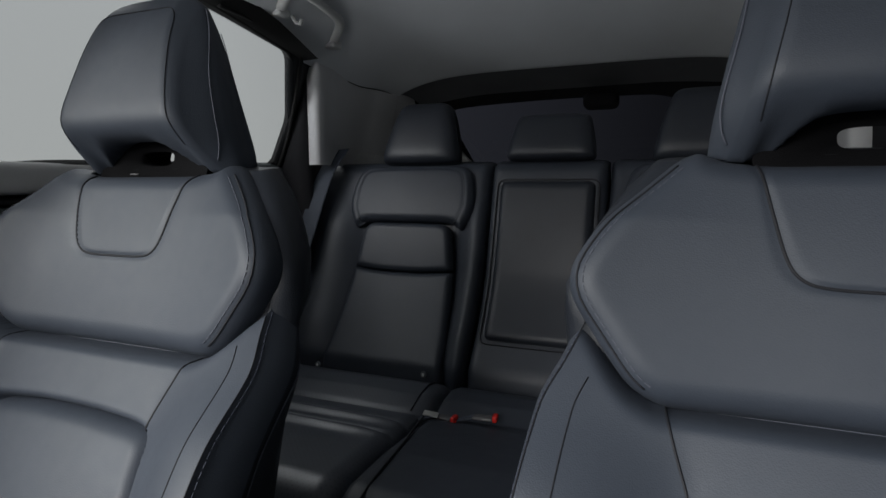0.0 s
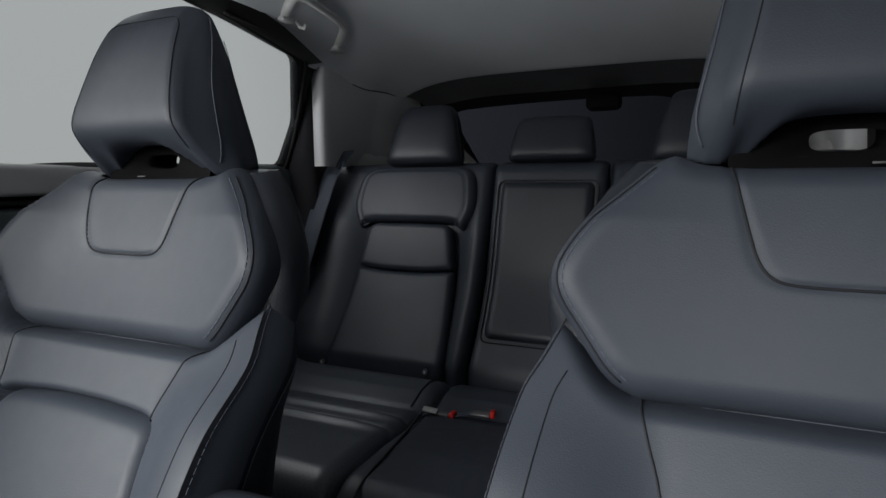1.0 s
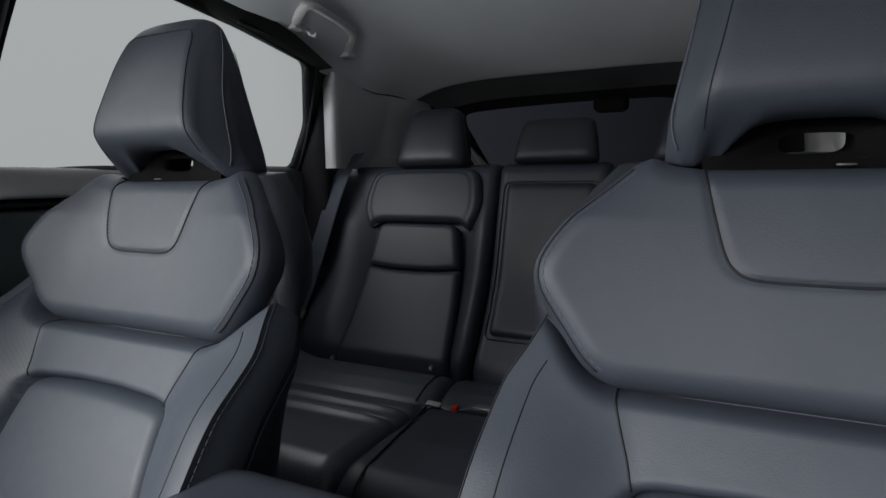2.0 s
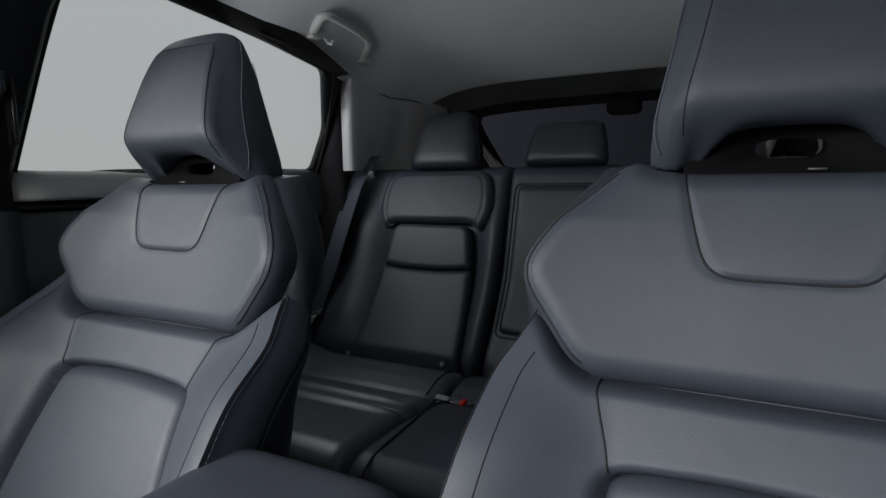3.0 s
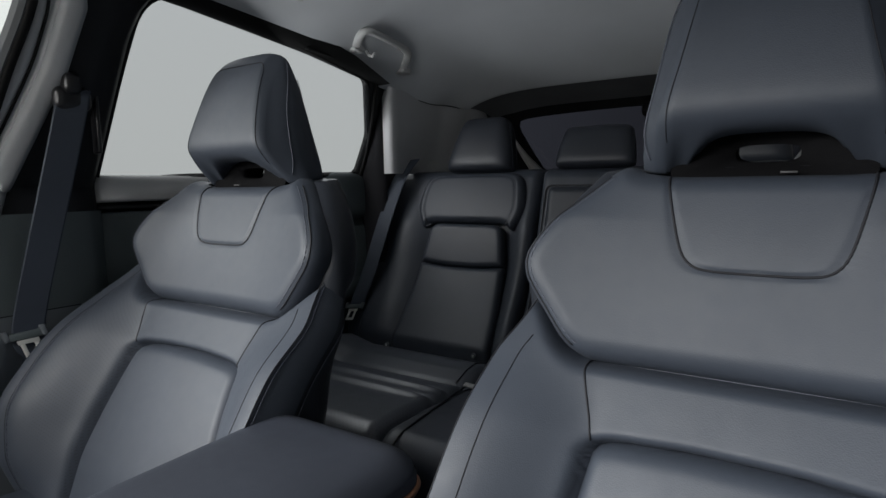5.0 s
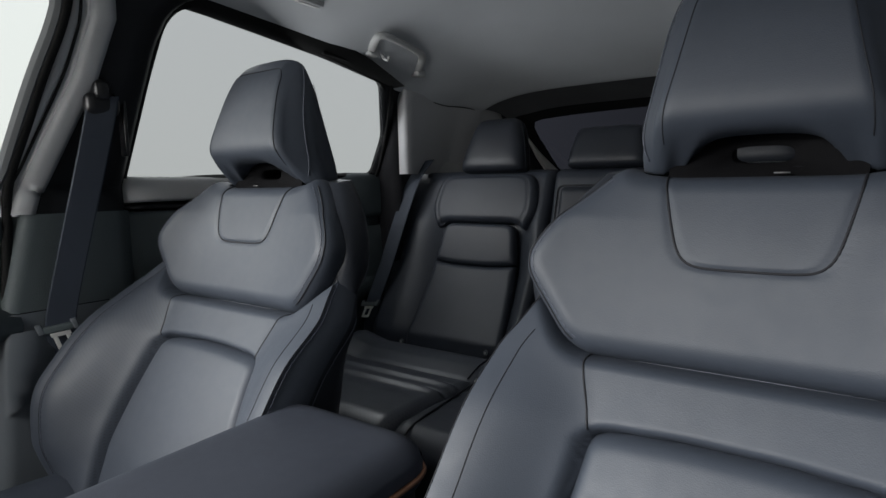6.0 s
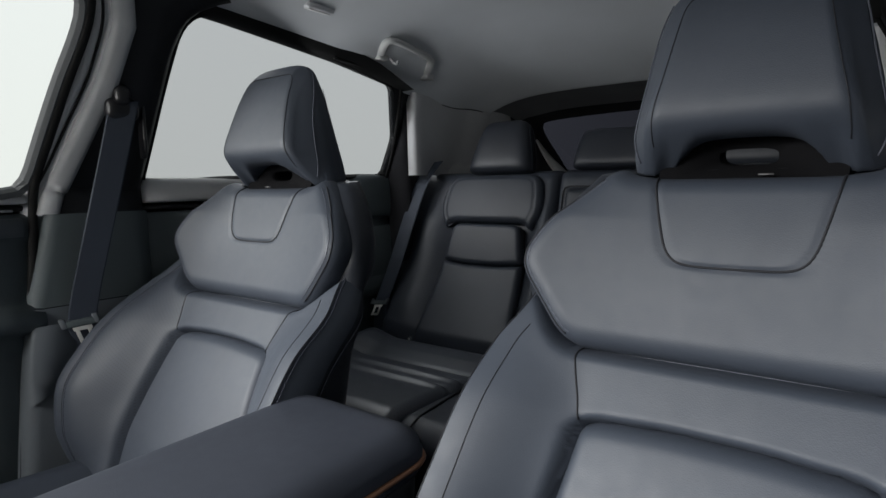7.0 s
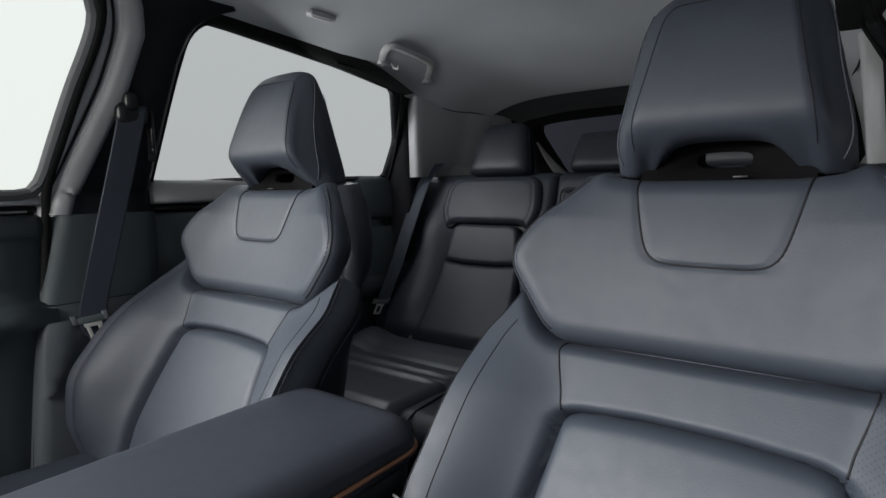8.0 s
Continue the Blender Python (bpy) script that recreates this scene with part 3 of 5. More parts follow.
def quarter_trim(s):
    rws = []
    # columns along y with the foot and head of the panel in x
    cols = [(1.160, -0.640, -0.610), (1.152, -0.605, -0.575), (1.149, -0.586, -0.556), (1.149, -0.574, -0.545), (1.151, -0.566, -0.538), (1.158, -0.562, -0.535), (1.18, -0.563, -0.535), (1.22, -0.570, -0.536), (1.27, -0.580, -0.537), (1.33, -0.590, -0.536), (1.37, -0.592, -0.534),
            (1.395, -0.588, -0.530), (1.41, -0.580, -0.526), (1.45, -0.576, -0.522), (1.49, -0.572, -0.517), (1.505, -0.566, -0.520), (1.53, -0.575, -0.535), (1.56, -0.60, -0.56), (1.68, -0.60, -0.57), (1.82, -0.60, -0.57)]
    for y, xf, xh in cols:
        zt = float(np.interp(y, EDGE_Y, EDGE_Z)) + 0.012 + 0.07 * min(1.0, max(0.0, (y - 1.49) / 0.05))
        col = []
        for k in np.linspace(0, 1, 16):
            z = 0.918 + (zt - 0.918) * k
            kk = max(0.0, (z - 0.90) / (zt - 0.90))
            yy = y - 0.035 * kk * max(0.0, 1 - (y - 1.15) / 0.16)
            x = xf + (xh - xf) * kk ** 1.1
            col.append(Vector((x if s > 0 else 2 * CX - x, yy, z)))
        rws.append(col)
    ob = part("quarter_trim", grid("quarter_trim", rws, TRIM_QUARTER))
    tagged(ob, "grey moulded plastic rear quarter pillar trim", "pillar trim", "rear quarter trims", "structure")
    # black tube for the shadow line where the headliner laps over the pillar trim
    gap = curve_pts([headliner(s * 0.992, y) + Vector((s * 0.004, 0, -0.003)) for y in (1.045, 1.07, 1.10, 1.13, 1.18, 1.24, 1.31, 1.36, 1.42, 1.47)], 40, 2)
    hs = part("headliner_edge_shade", tube("headliner_edge_shade", gap, 0.0017, TRIM_BLACK, 8))
    tagged(hs, "black tube standing for the shadow line along the headliner edge", "trim", "headliner edges", "structure")
    # black side below the pillar trim
    low = [[Vector(((x if s > 0 else 2 * CX - x), y, z)) for z in (0.40, 0.62, 0.84, 0.925)] for y, x in ((1.13, -0.69), (1.20, -0.66), (1.30, -0.645), (1.45, -0.63), (1.80, -0.62))]
    lw = part("lower_side_trim", grid("lower_side_trim", low, TRIM_BLACK))
    tagged(lw, "black lower side trim beside the rear seat", "trim", "lower side trims", "structure")
    # black gasket wall between the door and the pillar trim
    gas = []
    for z in np.linspace(0.45, 1.215, 24):
        kk = max(0.0, (z - 0.90) / 0.27)
        x0, x1 = side_x(max(z, 0.91)) - 0.02, -0.590 + 0.028 * kk
        y1 = 1.146 - 0.035 * kk
        gas.append([Vector((x if s > 0 else 2 * CX - x, y, z)) for x, y in ((x0, y1 + 0.03), (x0 * 0.6 + x1 * 0.4, y1 + 0.004), (x0 * 0.3 + x1 * 0.7, y1 - 0.004), (x1 - 0.004, y1 - 0.002), (x1, y1 + 0.012))])
    gk = part("door_gasket", grid("door_gasket", gas, TRIM_BLACK))
    tagged(gk, "black rubber gasket between rear door and pillar trim", "gasket", "rear door gaskets", "structure")
    # wheel arch / lower ledge lighter edge behind the outer head restraint
    rr = []
    for y, w in ((1.30, 0.0), (1.36, 0.03), (1.44, 0.045), (1.52, 0.05), (1.60, 0.045), (1.68, 0.0)):
        rr.append([Vector((CX - s * (0.60 - 0.02 - w * q), y, 0.86 + h)) for q, h in ((0, 0.12), (0.5, 0.115), (0.9, 0.10), (1.2, 0.07), (1.3, 0.0))])
    lo = part("ledge_trim", grid("ledge_trim", rr, TRIM_GREY))
    tagged(lo, "grey plastic ledge trim beside the load area", "trim", "rear ledge trims", "structure")


def side_wall(s, name):
    ob = part(name, box(name, (CX - s * 0.735 - 0.02, -1.1, -0.03), (CX - s * 0.735 + 0.02, 2.1, 0.88), TRIM_BLACK, 0.004))
    tagged(ob, "black painted steel inner side of the car body", "wall", kind="structure")
    # rail above the doors, behind the headliner edge
    rws = []
    for y in np.linspace(-0.9, 1.075, 30):
        e = headliner(1 if s > 0 else -1, y)
        k = min(1.0, max(0.0, (1.08 - y) / 0.16))
        rws.append([e + Vector((s * q, 0, h * k)) for q, h in ((0.002, 0.004), (-0.002, 0.000), (-0.008, -0.001), (-0.018, 0.002), (-0.03, 0.008), (-0.05, 0.03))])
    rail = part("roof_rail", grid("roof_rail", rws, RUBBER))
    tagged(rail, "black rubber edge between headliner and doors", "trim", kind="structure")


for s, name in ((1, "wall_left"), (-1, "wall_right")):
    rear_door(s)
    front_door(s)
    b_pillar(s)
    quarter_trim(s)
    side_wall(s, name)

# tailgate with its window


def gate_y(z):
    return 1.74 + (1.13 - z) * 0.95


outer = resample([(-0.66, 0.30), (-0.66, 1.0), (-0.52, 1.20), (0, 1.235), (0.52, 1.20), (0.66, 1.0), (0.66, 0.30)], 96)
inner = resample(smooth_poly([(-0.40, 0.90), (-0.435, 1.02), (-0.455, 1.10), (-0.42, 1.118), (0, 1.128), (0.42, 1.118), (0.455, 1.10), (0.435, 1.02), (0.40, 0.90), (0, 0.89)], True, 2), 96)
ang_o = np.arctan2(outer[:, 1] - 1.0, outer[:, 0])
ang_i = np.arctan2(inner[:, 1] - 1.0, inner[:, 0])
outer = outer[np.argsort(ang_o)]
inner = inner[np.argsort(ang_i)]
rws = []
for line, dy in ((outer, 0.0), (outer * 0.3 + inner * 0.7, -0.015), (inner, 0.0), (inner, 0.03)):
    r = [Vector((CX + x, gate_y(z) + dy, z)) for x, z in line]
    rws.append(r + [r[0]])
wall_rear = part("wall_rear", grid("wall_rear", rws, TRIM_BLACK))
tagged(wall_rear, "black tailgate inner trim round the rear window", "tailgate", kind="structure")
ring = [Vector((CX + x, gate_y(z) + 0.02, z)) for x, z in inner]
window_1 = part("window_1", mesh("window_1", ring, [tuple(range(len(ring)))], GLASS_DARK, False))
window_1.visible_shadow = False
tagged(window_1, "dark privacy glass of the tailgate window", "window", kind="structure")
for s in (1, -1):
    path = curve_pts([(CX - s * x, gate_y(z) - 0.03, z) for x, z in ((0.465, 1.05), (0.45, 0.99), (0.42, 0.93), (0.405, 0.90))], 16, 2)
    strip = part("pillar_edge", tube("pillar_edge", path, [0.004 + 0.02 * k for k in np.linspace(0, 1, 16)], TRIM_GREY, 8))
    tagged(strip, "pale grey pillar edge beside the rear window", "trim", "rear pillar edges", "structure")
lamp_box = part("stop_lamp_housing", box("stop_lamp_housing", (CX + 0.005, 1.69, 1.082), (CX + 0.105, 1.75, 1.130), TRIM_BLACK, 0.018))
tagged(lamp_box, "black plastic housing above the rear window", "lamp housing")
sill = part("tailgate_sill", box("tailgate_sill", (CX - 0.36, 1.86, 0.88), (CX + 0.36, 1.90, 0.895), TRIM_MID, 0.004))
tagged(sill, "grey ledge below the rear window", "trim", kind="structure")

# ---- front seats ----
LEAN = 16.0
BACK_Y, BACK_Z = 0.055, 0.80    # origin of the backrest face in the seat


def soft(x, xs, ys):
    """A smooth curve through points (xs rising), flat-slope limited."""
    x = min(xs[-1], max(xs[0], x))
    i = min(len(xs) - 2, max(0, int(np.searchsorted(xs, x)) - 1))
    d = [(ys[k + 1] - ys[k]) / (xs[k + 1] - xs[k]) for k in range(len(xs) - 1)]
    m = [d[0]] + [0.0 if d[k - 1] * d[k] <= 0 else 2 * d[k - 1] * d[k] / (d[k - 1] + d[k]) for k in range(1, len(d))] + [d[-1]]
    h = xs[i + 1] - xs[i]
    t = (x - xs[i]) / h
    return ys[i] * (1 + 2 * t) * (1 - t) ** 2 + m[i] * h * t * (1 - t) ** 2 + ys[i + 1] * t * t * (3 - 2 * t) + m[i + 1] * h * t * t * (t - 1)


def lumbar(v):
    """How far the face of the backrest comes forward towards its foot."""
    return soft(v, [-0.53, -0.45, -0.365, -0.30, -0.24, -0.21, -0.17, -0.15, -0.10, -0.05], [0.082, 0.086, 0.084, 0.072, 0.057, 0.048, 0.034, 0.028, 0.014, 0.000])


RIM_V = [-0.53, -0.47, -0.42, -0.37, -0.30, -0.23, -0.17, -0.11, -0.07, -0.03, 0.03, 0.06, 0.09]
# rim of the wing, as (across, forward): the console side falls straight back, the door side is rolled over
RIM = {1: ([0.236, 0.242, 0.246, 0.248, 0.248, 0.246, 0.242, 0.237, 0.222, 0.209, 0.196, 0.172, 0.142],
           [0.010, 0.062, 0.098, 0.122, 0.130, 0.105, 0.078, 0.030, 0.002, -0.024, -0.050, -0.056, -0.060]),
       -1: ([0.232, 0.240, 0.246, 0.249, 0.248, 0.243, 0.236, 0.227, 0.217, 0.209, 0.196, 0.172, 0.142],
            [0.012, 0.066, 0.104, 0.130, 0.142, 0.122, 0.092, 0.041, 0.006, -0.024, -0.050, -0.056, -0.060])}
SIDE_V = [-0.53, -0.42, -0.30, -0.20, -0.12, -0.06, -0.02]
SIDE_U = [0.046, 0.054, 0.058, 0.052, 0.048, 0.042, 0.036]


def side_off(v, s=1):
    """How far the outer side lies outside the rim of the wing; little on the console side."""
    return 0.011 if s > 0 else soft(v, SIDE_V, SIDE_U) * 1.03


def side_drop(v):
    """How far the outer strip falls back from the rim of the wing."""
    return float(np.interp(v, [-0.16, -0.02], [0.060, 0.036]))


def wing_u(v, s=1):
    return soft(v, RIM_V, RIM[s][0])


def wing_w(v, s=1):
    return soft(v, RIM_V, RIM[s][1])


def shoulder_w(u, v):
    """Face of the shoulder pad: flat in the middle, falling away at both sides and the top."""
    return -0.029 + 0.026 * (abs(u) / 0.216) ** 2.6 * min(1.0, max(-0.3, (0.095 - v) / 0.05)) - 0.008 * max(0.0, v / 0.1) ** 2


def front_seat(x, y):
    seat = thing("front_seat", (x, y, 0.0), "navy-grey leather front car seat with stitched shoulder pad and head restraint", "car seat", "front seats")
    P = tilted(BACK_Y, BACK_Z, LEAN)

    # outer shell: sides and rear of the backrest; above the wings it carries the shoulder pad and rises to the rear
    def shell_half(v, s):
        wb = float(np.interp(v, [-0.53, -0.3, -0.1, 0.03, 0.06, 0.10], [-0.075, -0.092, -0.105, -0.105, -0.100, -0.092]))
        us, wf = wing_u(v, s), wing_w(v, s) - 0.010
        so, drop = us + side_off(v, s) - 0.003, side_drop(v)
        low = [(us - 0.075, min(wf - 0.03, lumbar(v) - 0.055)), (us - 0.012, wf - 0.014), (us + (so - us) * 0.5, wf - drop * 0.45), (us + (so - us) * 0.85, wf - drop * 0.86), (so, wf - drop - 0.004),
               (so - 0.002, (wf - drop) * 0.6 - 0.022), (so - 0.014, (wf - drop) * 0.25 - 0.040), (so - 0.036, -0.062), (so - 0.064, wb + 0.012), (so - 0.10, wb)]
        ue = float(np.interp(v, [-0.06, -0.010, 0.042, 0.106], [0.205, 0.231, 0.204, 0.140]))
        ua = float(np.interp(v, [-0.06, -0.02, 0.02, 0.05, 0.075, 0.10], [0.234, 0.235, 0.226, 0.208, 0.187, 0.158]))
        wa = float(np.interp(v, [-0.06, 0.02, 0.10], [-0.034, -0.048, -0.050]))
        we = float(np.interp(v, [-0.06, 0.05, 0.10], [-0.012, -0.010, -0.034]))
        high = [(ue - 0.07, we - 0.03), (ue - 0.014, we - 0.004), (ue + (ua - ue) * 0.35, we - 0.004), (ue + (ua - ue) * 0.8, we + (wa - we) * 0.6), (ua, wa),
                (ua - 0.002, wa - 0.012), (ua - 0.010, wa - 0.026), (ua - 0.026, wb + 0.020), (ua - 0.050, wb + 0.005), (ua - 0.085, wb)]
        k = min(1.0, max(0.0, (v + 0.10) / 0.07))
        k = k * k * (3 - 2 * k)
        return [(a[0] + (b[0] - a[0]) * k, a[1] + (b[1] - a[1]) * k) for a, b in zip(low, high)], wb
    rws = []
    for v in np.linspace(-0.53, 0.096, 60):
        right, wb = shell_half(v, 1)
        left, wb = shell_half(v, -1)
        line = right + [(0, wb - 0.006)] + [(-u, w) for u, w in reversed(left)]
        rise = 0.42 * min(1.0, max(0.0, (v - 0.02) / 0.076))
        rws.append([P(u, v + rise * max(0.0, -w - 0.012), w) for u, w in line])
    for q in (0.9, 0.6, 0.2):
        rws.append([P(u * q, 0.096 + 0.42 * max(0.0, -w - 0.012) + 0.004 * (1 - q), w + (1 - q) * 0.004) for u, w in line])
    part("backrest_shell", grid("backrest_shell", rws, LEATHER_DARK, wrap=True, caps=True), seat, "navy leather sides and back, their shade put into a darker colour")

    # wings and lumbar panel share one surface, which dips into the creases round the insert and under the shoulder pad
    ins = mirror_half([(0.040, -0.170), (0.127, -0.176, 0.026), (0.131, -0.205), (0.136, -0.24), (0.146, -0.30), (0.154, -0.365), (0.162, -0.45), (0.168, -0.525)])
    outline = mirror_half([(0.075, 0.099), (0.112, 0.104, 0.01), (0.128, 0.115, 0.008), (0.146, 0.106, 0.012), (0.206, 0.042, 0.025), (0.233, -0.010, 0.03), (0.176, -0.091, 0.02), (0.150, -0.103, 0.01)])
    ins_line = resample(round_poly(ins, 0.02), 160)
    pad_line = resample(round_poly(outline, 0.012), 160)

    def inside(p, line):
        a, b = line, np.roll(line, -1, 0)
        cr = ((a[:, 1] > p[1]) != (b[:, 1] > p[1])) & (p[0] < (b[:, 0] - a[:, 0]) * (p[1] - a[:, 1]) / (b[:, 1] - a[:, 1] + 1e-12) + a[:, 0])
        return cr.sum() % 2 == 1

    def roll(d, deep, wide):
        return deep * (1 - math.sqrt(max(0.0, 1 - (1 - min(1.0, max(0.0, d) / wide)) ** 2)))

    def wing_face(u, v):
        """The sewn face of the backrest from its middle out to the rim of the wing."""
        side = 1 if u >= 0 else -1
        ur, wr = wing_u(v, side), wing_w(v, side)
        w0 = lumbar(v) - 0.002
        u0 = float(np.interp(-v, [0.10, 0.17, 0.24, 0.30, 0.40, 0.53], [0.135, 0.124, 0.136, 0.147, 0.159, 0.165]))
        q = min(1.0, max(0.0, (abs(u) - u0) / max(0.02, ur - u0)))
        w = w0 + (wr - w0) * math.sin(q * math.pi / 2) ** (1.5 if wr > w0 else 2.6)
        p = np.array([[abs(u), v]])
        if v < -0.12:
            d = 0.0 if inside(p[0], ins_line) else float(line_distance(p, ins_line, True)[0])
            w -= roll(d, 0.031, 0.012)
        d = 0.0 if inside(p[0], pad_line) else float(line_distance(p, pad_line, True)[0])
        return w - roll(d, 0.044, 0.013)
    SEAM_U = [0.150, 0.146, 0.139, 0.131, 0.125, 0.114, 0.106]
    SEAM_V = [-0.088, -0.105, -0.130, -0.155, -0.182, -0.194, -0.212]
    for s in (1, -1):
        rws = []
        for v in np.linspace(-0.525, -0.004, 100):
            ui = float(np.interp(-v, [0.088, 0.105, 0.130, 0.155, 0.182, 0.194, 0.212, 0.29, 0.40, 0.53], [0.150, 0.146, 0.139, 0.131, 0.125, 0.114, 0.106, 0.132, 0.146, 0.155]))
            ur, wr = wing_u(v, s), wing_w(v, s)
            sec = []
            out = side_off(v, s)
            for q in np.linspace(0, 1, 26):
                u = min(ui, ur - 0.01) + (ur - min(ui, ur - 0.01)) * q
                sec.append(P(s * u, v, wing_face(s * u, v)))
            for q in np.linspace(0.1, 1, 9):
                # over the rim and back towards the outer side
                sec.append(P(ur + out * math.sin(q * math.pi / 2), v, wr - side_drop(v) * q) if s > 0 else P(-ur - out * q ** 0.9, v, wr + 0.012 * math.sin(math.pi * q) - side_drop(v) * q ** 2.2))
            rws.append(sec)
        wing = part("side_bolster", grid("side_bolster", [r[:26] for r in rws], LEATHER if s > 0 else LEATHER_P), seat, "smooth leather side bolster" if s > 0 else "perforated leather side bolster")
        part("outer_strip", grid("outer_strip", [r[25:] for r in rws], LEATHER), wing, "smooth leather outer strip")
        # welt and stitches along the wing
        rim = [P(s * (wing_u(v, s) + 0.001), v, wing_w(v, s) + 0.0003) for v in np.linspace(-0.52, -0.030, 70)]
        part("seam", tube("seam", rim, 0.0007, SEAM, 6), wing)
        st = [P(s * (wing_u(v, s) - 0.005), v, wing_face(s * (wing_u(v, s) - 0.005), v) + 0.0005) if s < 0 else P(wing_u(v) + 0.0030, v, wing_w(v) - 0.006) for v in np.linspace(-0.52, -0.045, 110)]
        part("stitching", stitches("stitching", st, THREAD if s < 0 else THREAD_SHADED), wing)
        if s > 0:
            inner_seam = [P(wing_u(v) - 0.024, v, wing_face(wing_u(v) - 0.024, v) + 0.0002) for v in np.linspace(-0.52, -0.085, 70)]
            part("seam", tube("seam", inner_seam, 0.0006, SEAM, 6), wing)
        # seam down the outer side, running towards the front on its way down
        path = []
        for v in np.linspace(-0.50, 0.0, 50):
            half, wb = shell_half(v, s)
            q = min(1.0, max(0.0, (-v - 0.03) / 0.16))
            a, b, c = half[4], half[6], half[3]
            u, w = (b[0] + (a[0] - b[0]) * q * 2, b[1] + (a[1] - b[1]) * q * 2) if q < 0.5 else (a[0] + (c[0] - a[0]) * (q - 0.5) * 0.6, a[1] + (c[1] - a[1]) * (q - 0.5) * 0.6)
            path.append(P(s * (u + 0.0012), v, w))
        part("seam", tube("seam", path, 0.0008, THREAD, 6), seat)

    rws = [[P(u, v, lumbar(v) - 0.036) for u in np.linspace(-0.19, 0.19, 16)] for v in np.linspace(-0.53, -0.05, 30)]
    part("backing", grid("backing", rws, LEATHER), seat)
    # lumbar band between shoulder pad and insert
    rws = []
    for v in np.linspace(-0.212, -0.086, 44):
        us = float(np.interp(-v, [-k for k in SEAM_V], SEAM_U))
        rws.append([P(u, v, wing_face(u, v) + 0.0003 * noise.noise(Vector((u * 16, v * 22, 1.7)))) for u in np.linspace(-us, us, 50)])
    part("lumbar_panel", grid("lumbar_panel", rws, LEATHER), seat, "smooth leather lumbar panel")
    for s in (1, -1):
        path = [P(s * float(np.interp(-v, [-k for k in SEAM_V], SEAM_U)), v, wing_face(float(np.interp(-v, [-k for k in SEAM_V], SEAM_U)), v) + 0.0002) for v in np.linspace(-0.094, -0.175, 24)]
        part("seam", tube("seam", path, 0.0011, SEAM, 6), seat)
    # insert
    part("seat_insert", pad("seat_insert", ins, P, LEATHER, lambda u, v: lumbar(v) - 0.028 - 0.006 * (abs(u) / 0.15) ** 2, 0.024, 0.016, 170, 34, centre=(0, -0.34), corner=0.02), seat, "smooth leather backrest insert")

    # shoulder pad with the trapezoid panel sewn in
    bib = [(0.088, 0.115), (0.0845, 0.088), (0.0745, 0.042), (0.067, 0.014), (0.058, 0.002), (0.044, -0.003), (0.0, -0.0035), (-0.044, -0.003), (-0.058, 0.002), (-0.067, 0.014), (-0.0745, 0.042), (-0.0845, 0.088), (-0.088, 0.115)]
    bib = smooth_poly(bib, False, 2)
    pad_me = pad("shoulder_pad", outline, P, LEATHER, shoulder_w, 0.031, 0.026, 220, 48, centre=(0, 0.0), grooves=((bib, 0.0024, 0.0032),), skirt=0.03, corner=0.012, wrinkle=0.0006)
    shoulder = part("shoulder_pad", pad_me, seat, "smooth leather shoulder pad")
    part("seam", tube("seam", [P(u, v, shoulder_w(u, v) + 0.0292 - (0.031 - 0.031 * math.sqrt(1 - max(0.0, 1 - max(0.0, 0.101 - v) / 0.026) ** 2))) for u, v in resample(bib, 160, False) if v < 0.098], 0.0013, SEAM, 6), shoulder)
    base = resample(round_poly(outline, 0.012), 300)
    c = np.array([0, 0.0])
    dome = lambda d: 0.031 * math.sqrt(1 - (1 - min(1.0, d / 0.026)) ** 2)
    for s in (1, -1):
        run = [p for p in base if s * p[0] > 0.135 and -0.094 < p[1] < 0.102]
        run.sort(key=lambda p: p[1])
        for d, made in ((0.013, "stitching"), (0.008, "seam")):
            pts = [p + (c - p) / np.linalg.norm(c - p) * d for p in run]
            dist = line_distance(np.array(pts), base, True)
            way = [P(u, v, shoulder_w(u, v) + dome(k) + 0.0004) for (u, v), k in zip(pts, dist)]
            part(made, stitches(made, way, THREAD) if made == "stitching" else tube(made, way, 0.0010, SEAM, 6), shoulder)

    # head restraint: a wedge with a pillowed front face, an underside that falls back and an arched opening in it
    def hr_front(v, a=0.0):
        jaw = soft(v, [0.088, 0.094, 0.102, 0.110, 0.118, 0.125, 0.132, 0.138, 0.144, 0.153, 0.17, 0.19, 0.23, 0.265, 0.285, 0.30, 0.33],
                   [-0.058, -0.045, -0.029, -0.013, 0.001, 0.0125, 0.0220, 0.0290, 0.0342, 0.0378, 0.0395, 0.0390, 0.0365, 0.0315, 0.0260, 0.019, 0.004])
        k = min(1.0, max(0.0, (abs(a) - 0.70) / 0.27))
        k = k * k * (3 - 2 * k)
        return jaw * k + (1 - k) * soft(v, [0.088, 0.094, 0.104, 0.114, 0.121, 0.127, 0.132, 0.136, 0.1405, 0.146, 0.154, 0.167, 0.19, 0.23, 0.265, 0.285, 0.30, 0.33],
                    [-0.072, -0.062, -0.045, -0.025, -0.009, 0.006, 0.0185, 0.0265, 0.0325, 0.0362, 0.0385, 0.0395, 0.0390, 0.0365, 0.0315, 0.0260, 0.019, 0.004])

    def hr_back(v):
        return soft(v, [0.09, 0.135, 0.195, 0.265, 0.30, 0.33], [-0.104, -0.090, -0.062, -0.030, -0.014, -0.006])

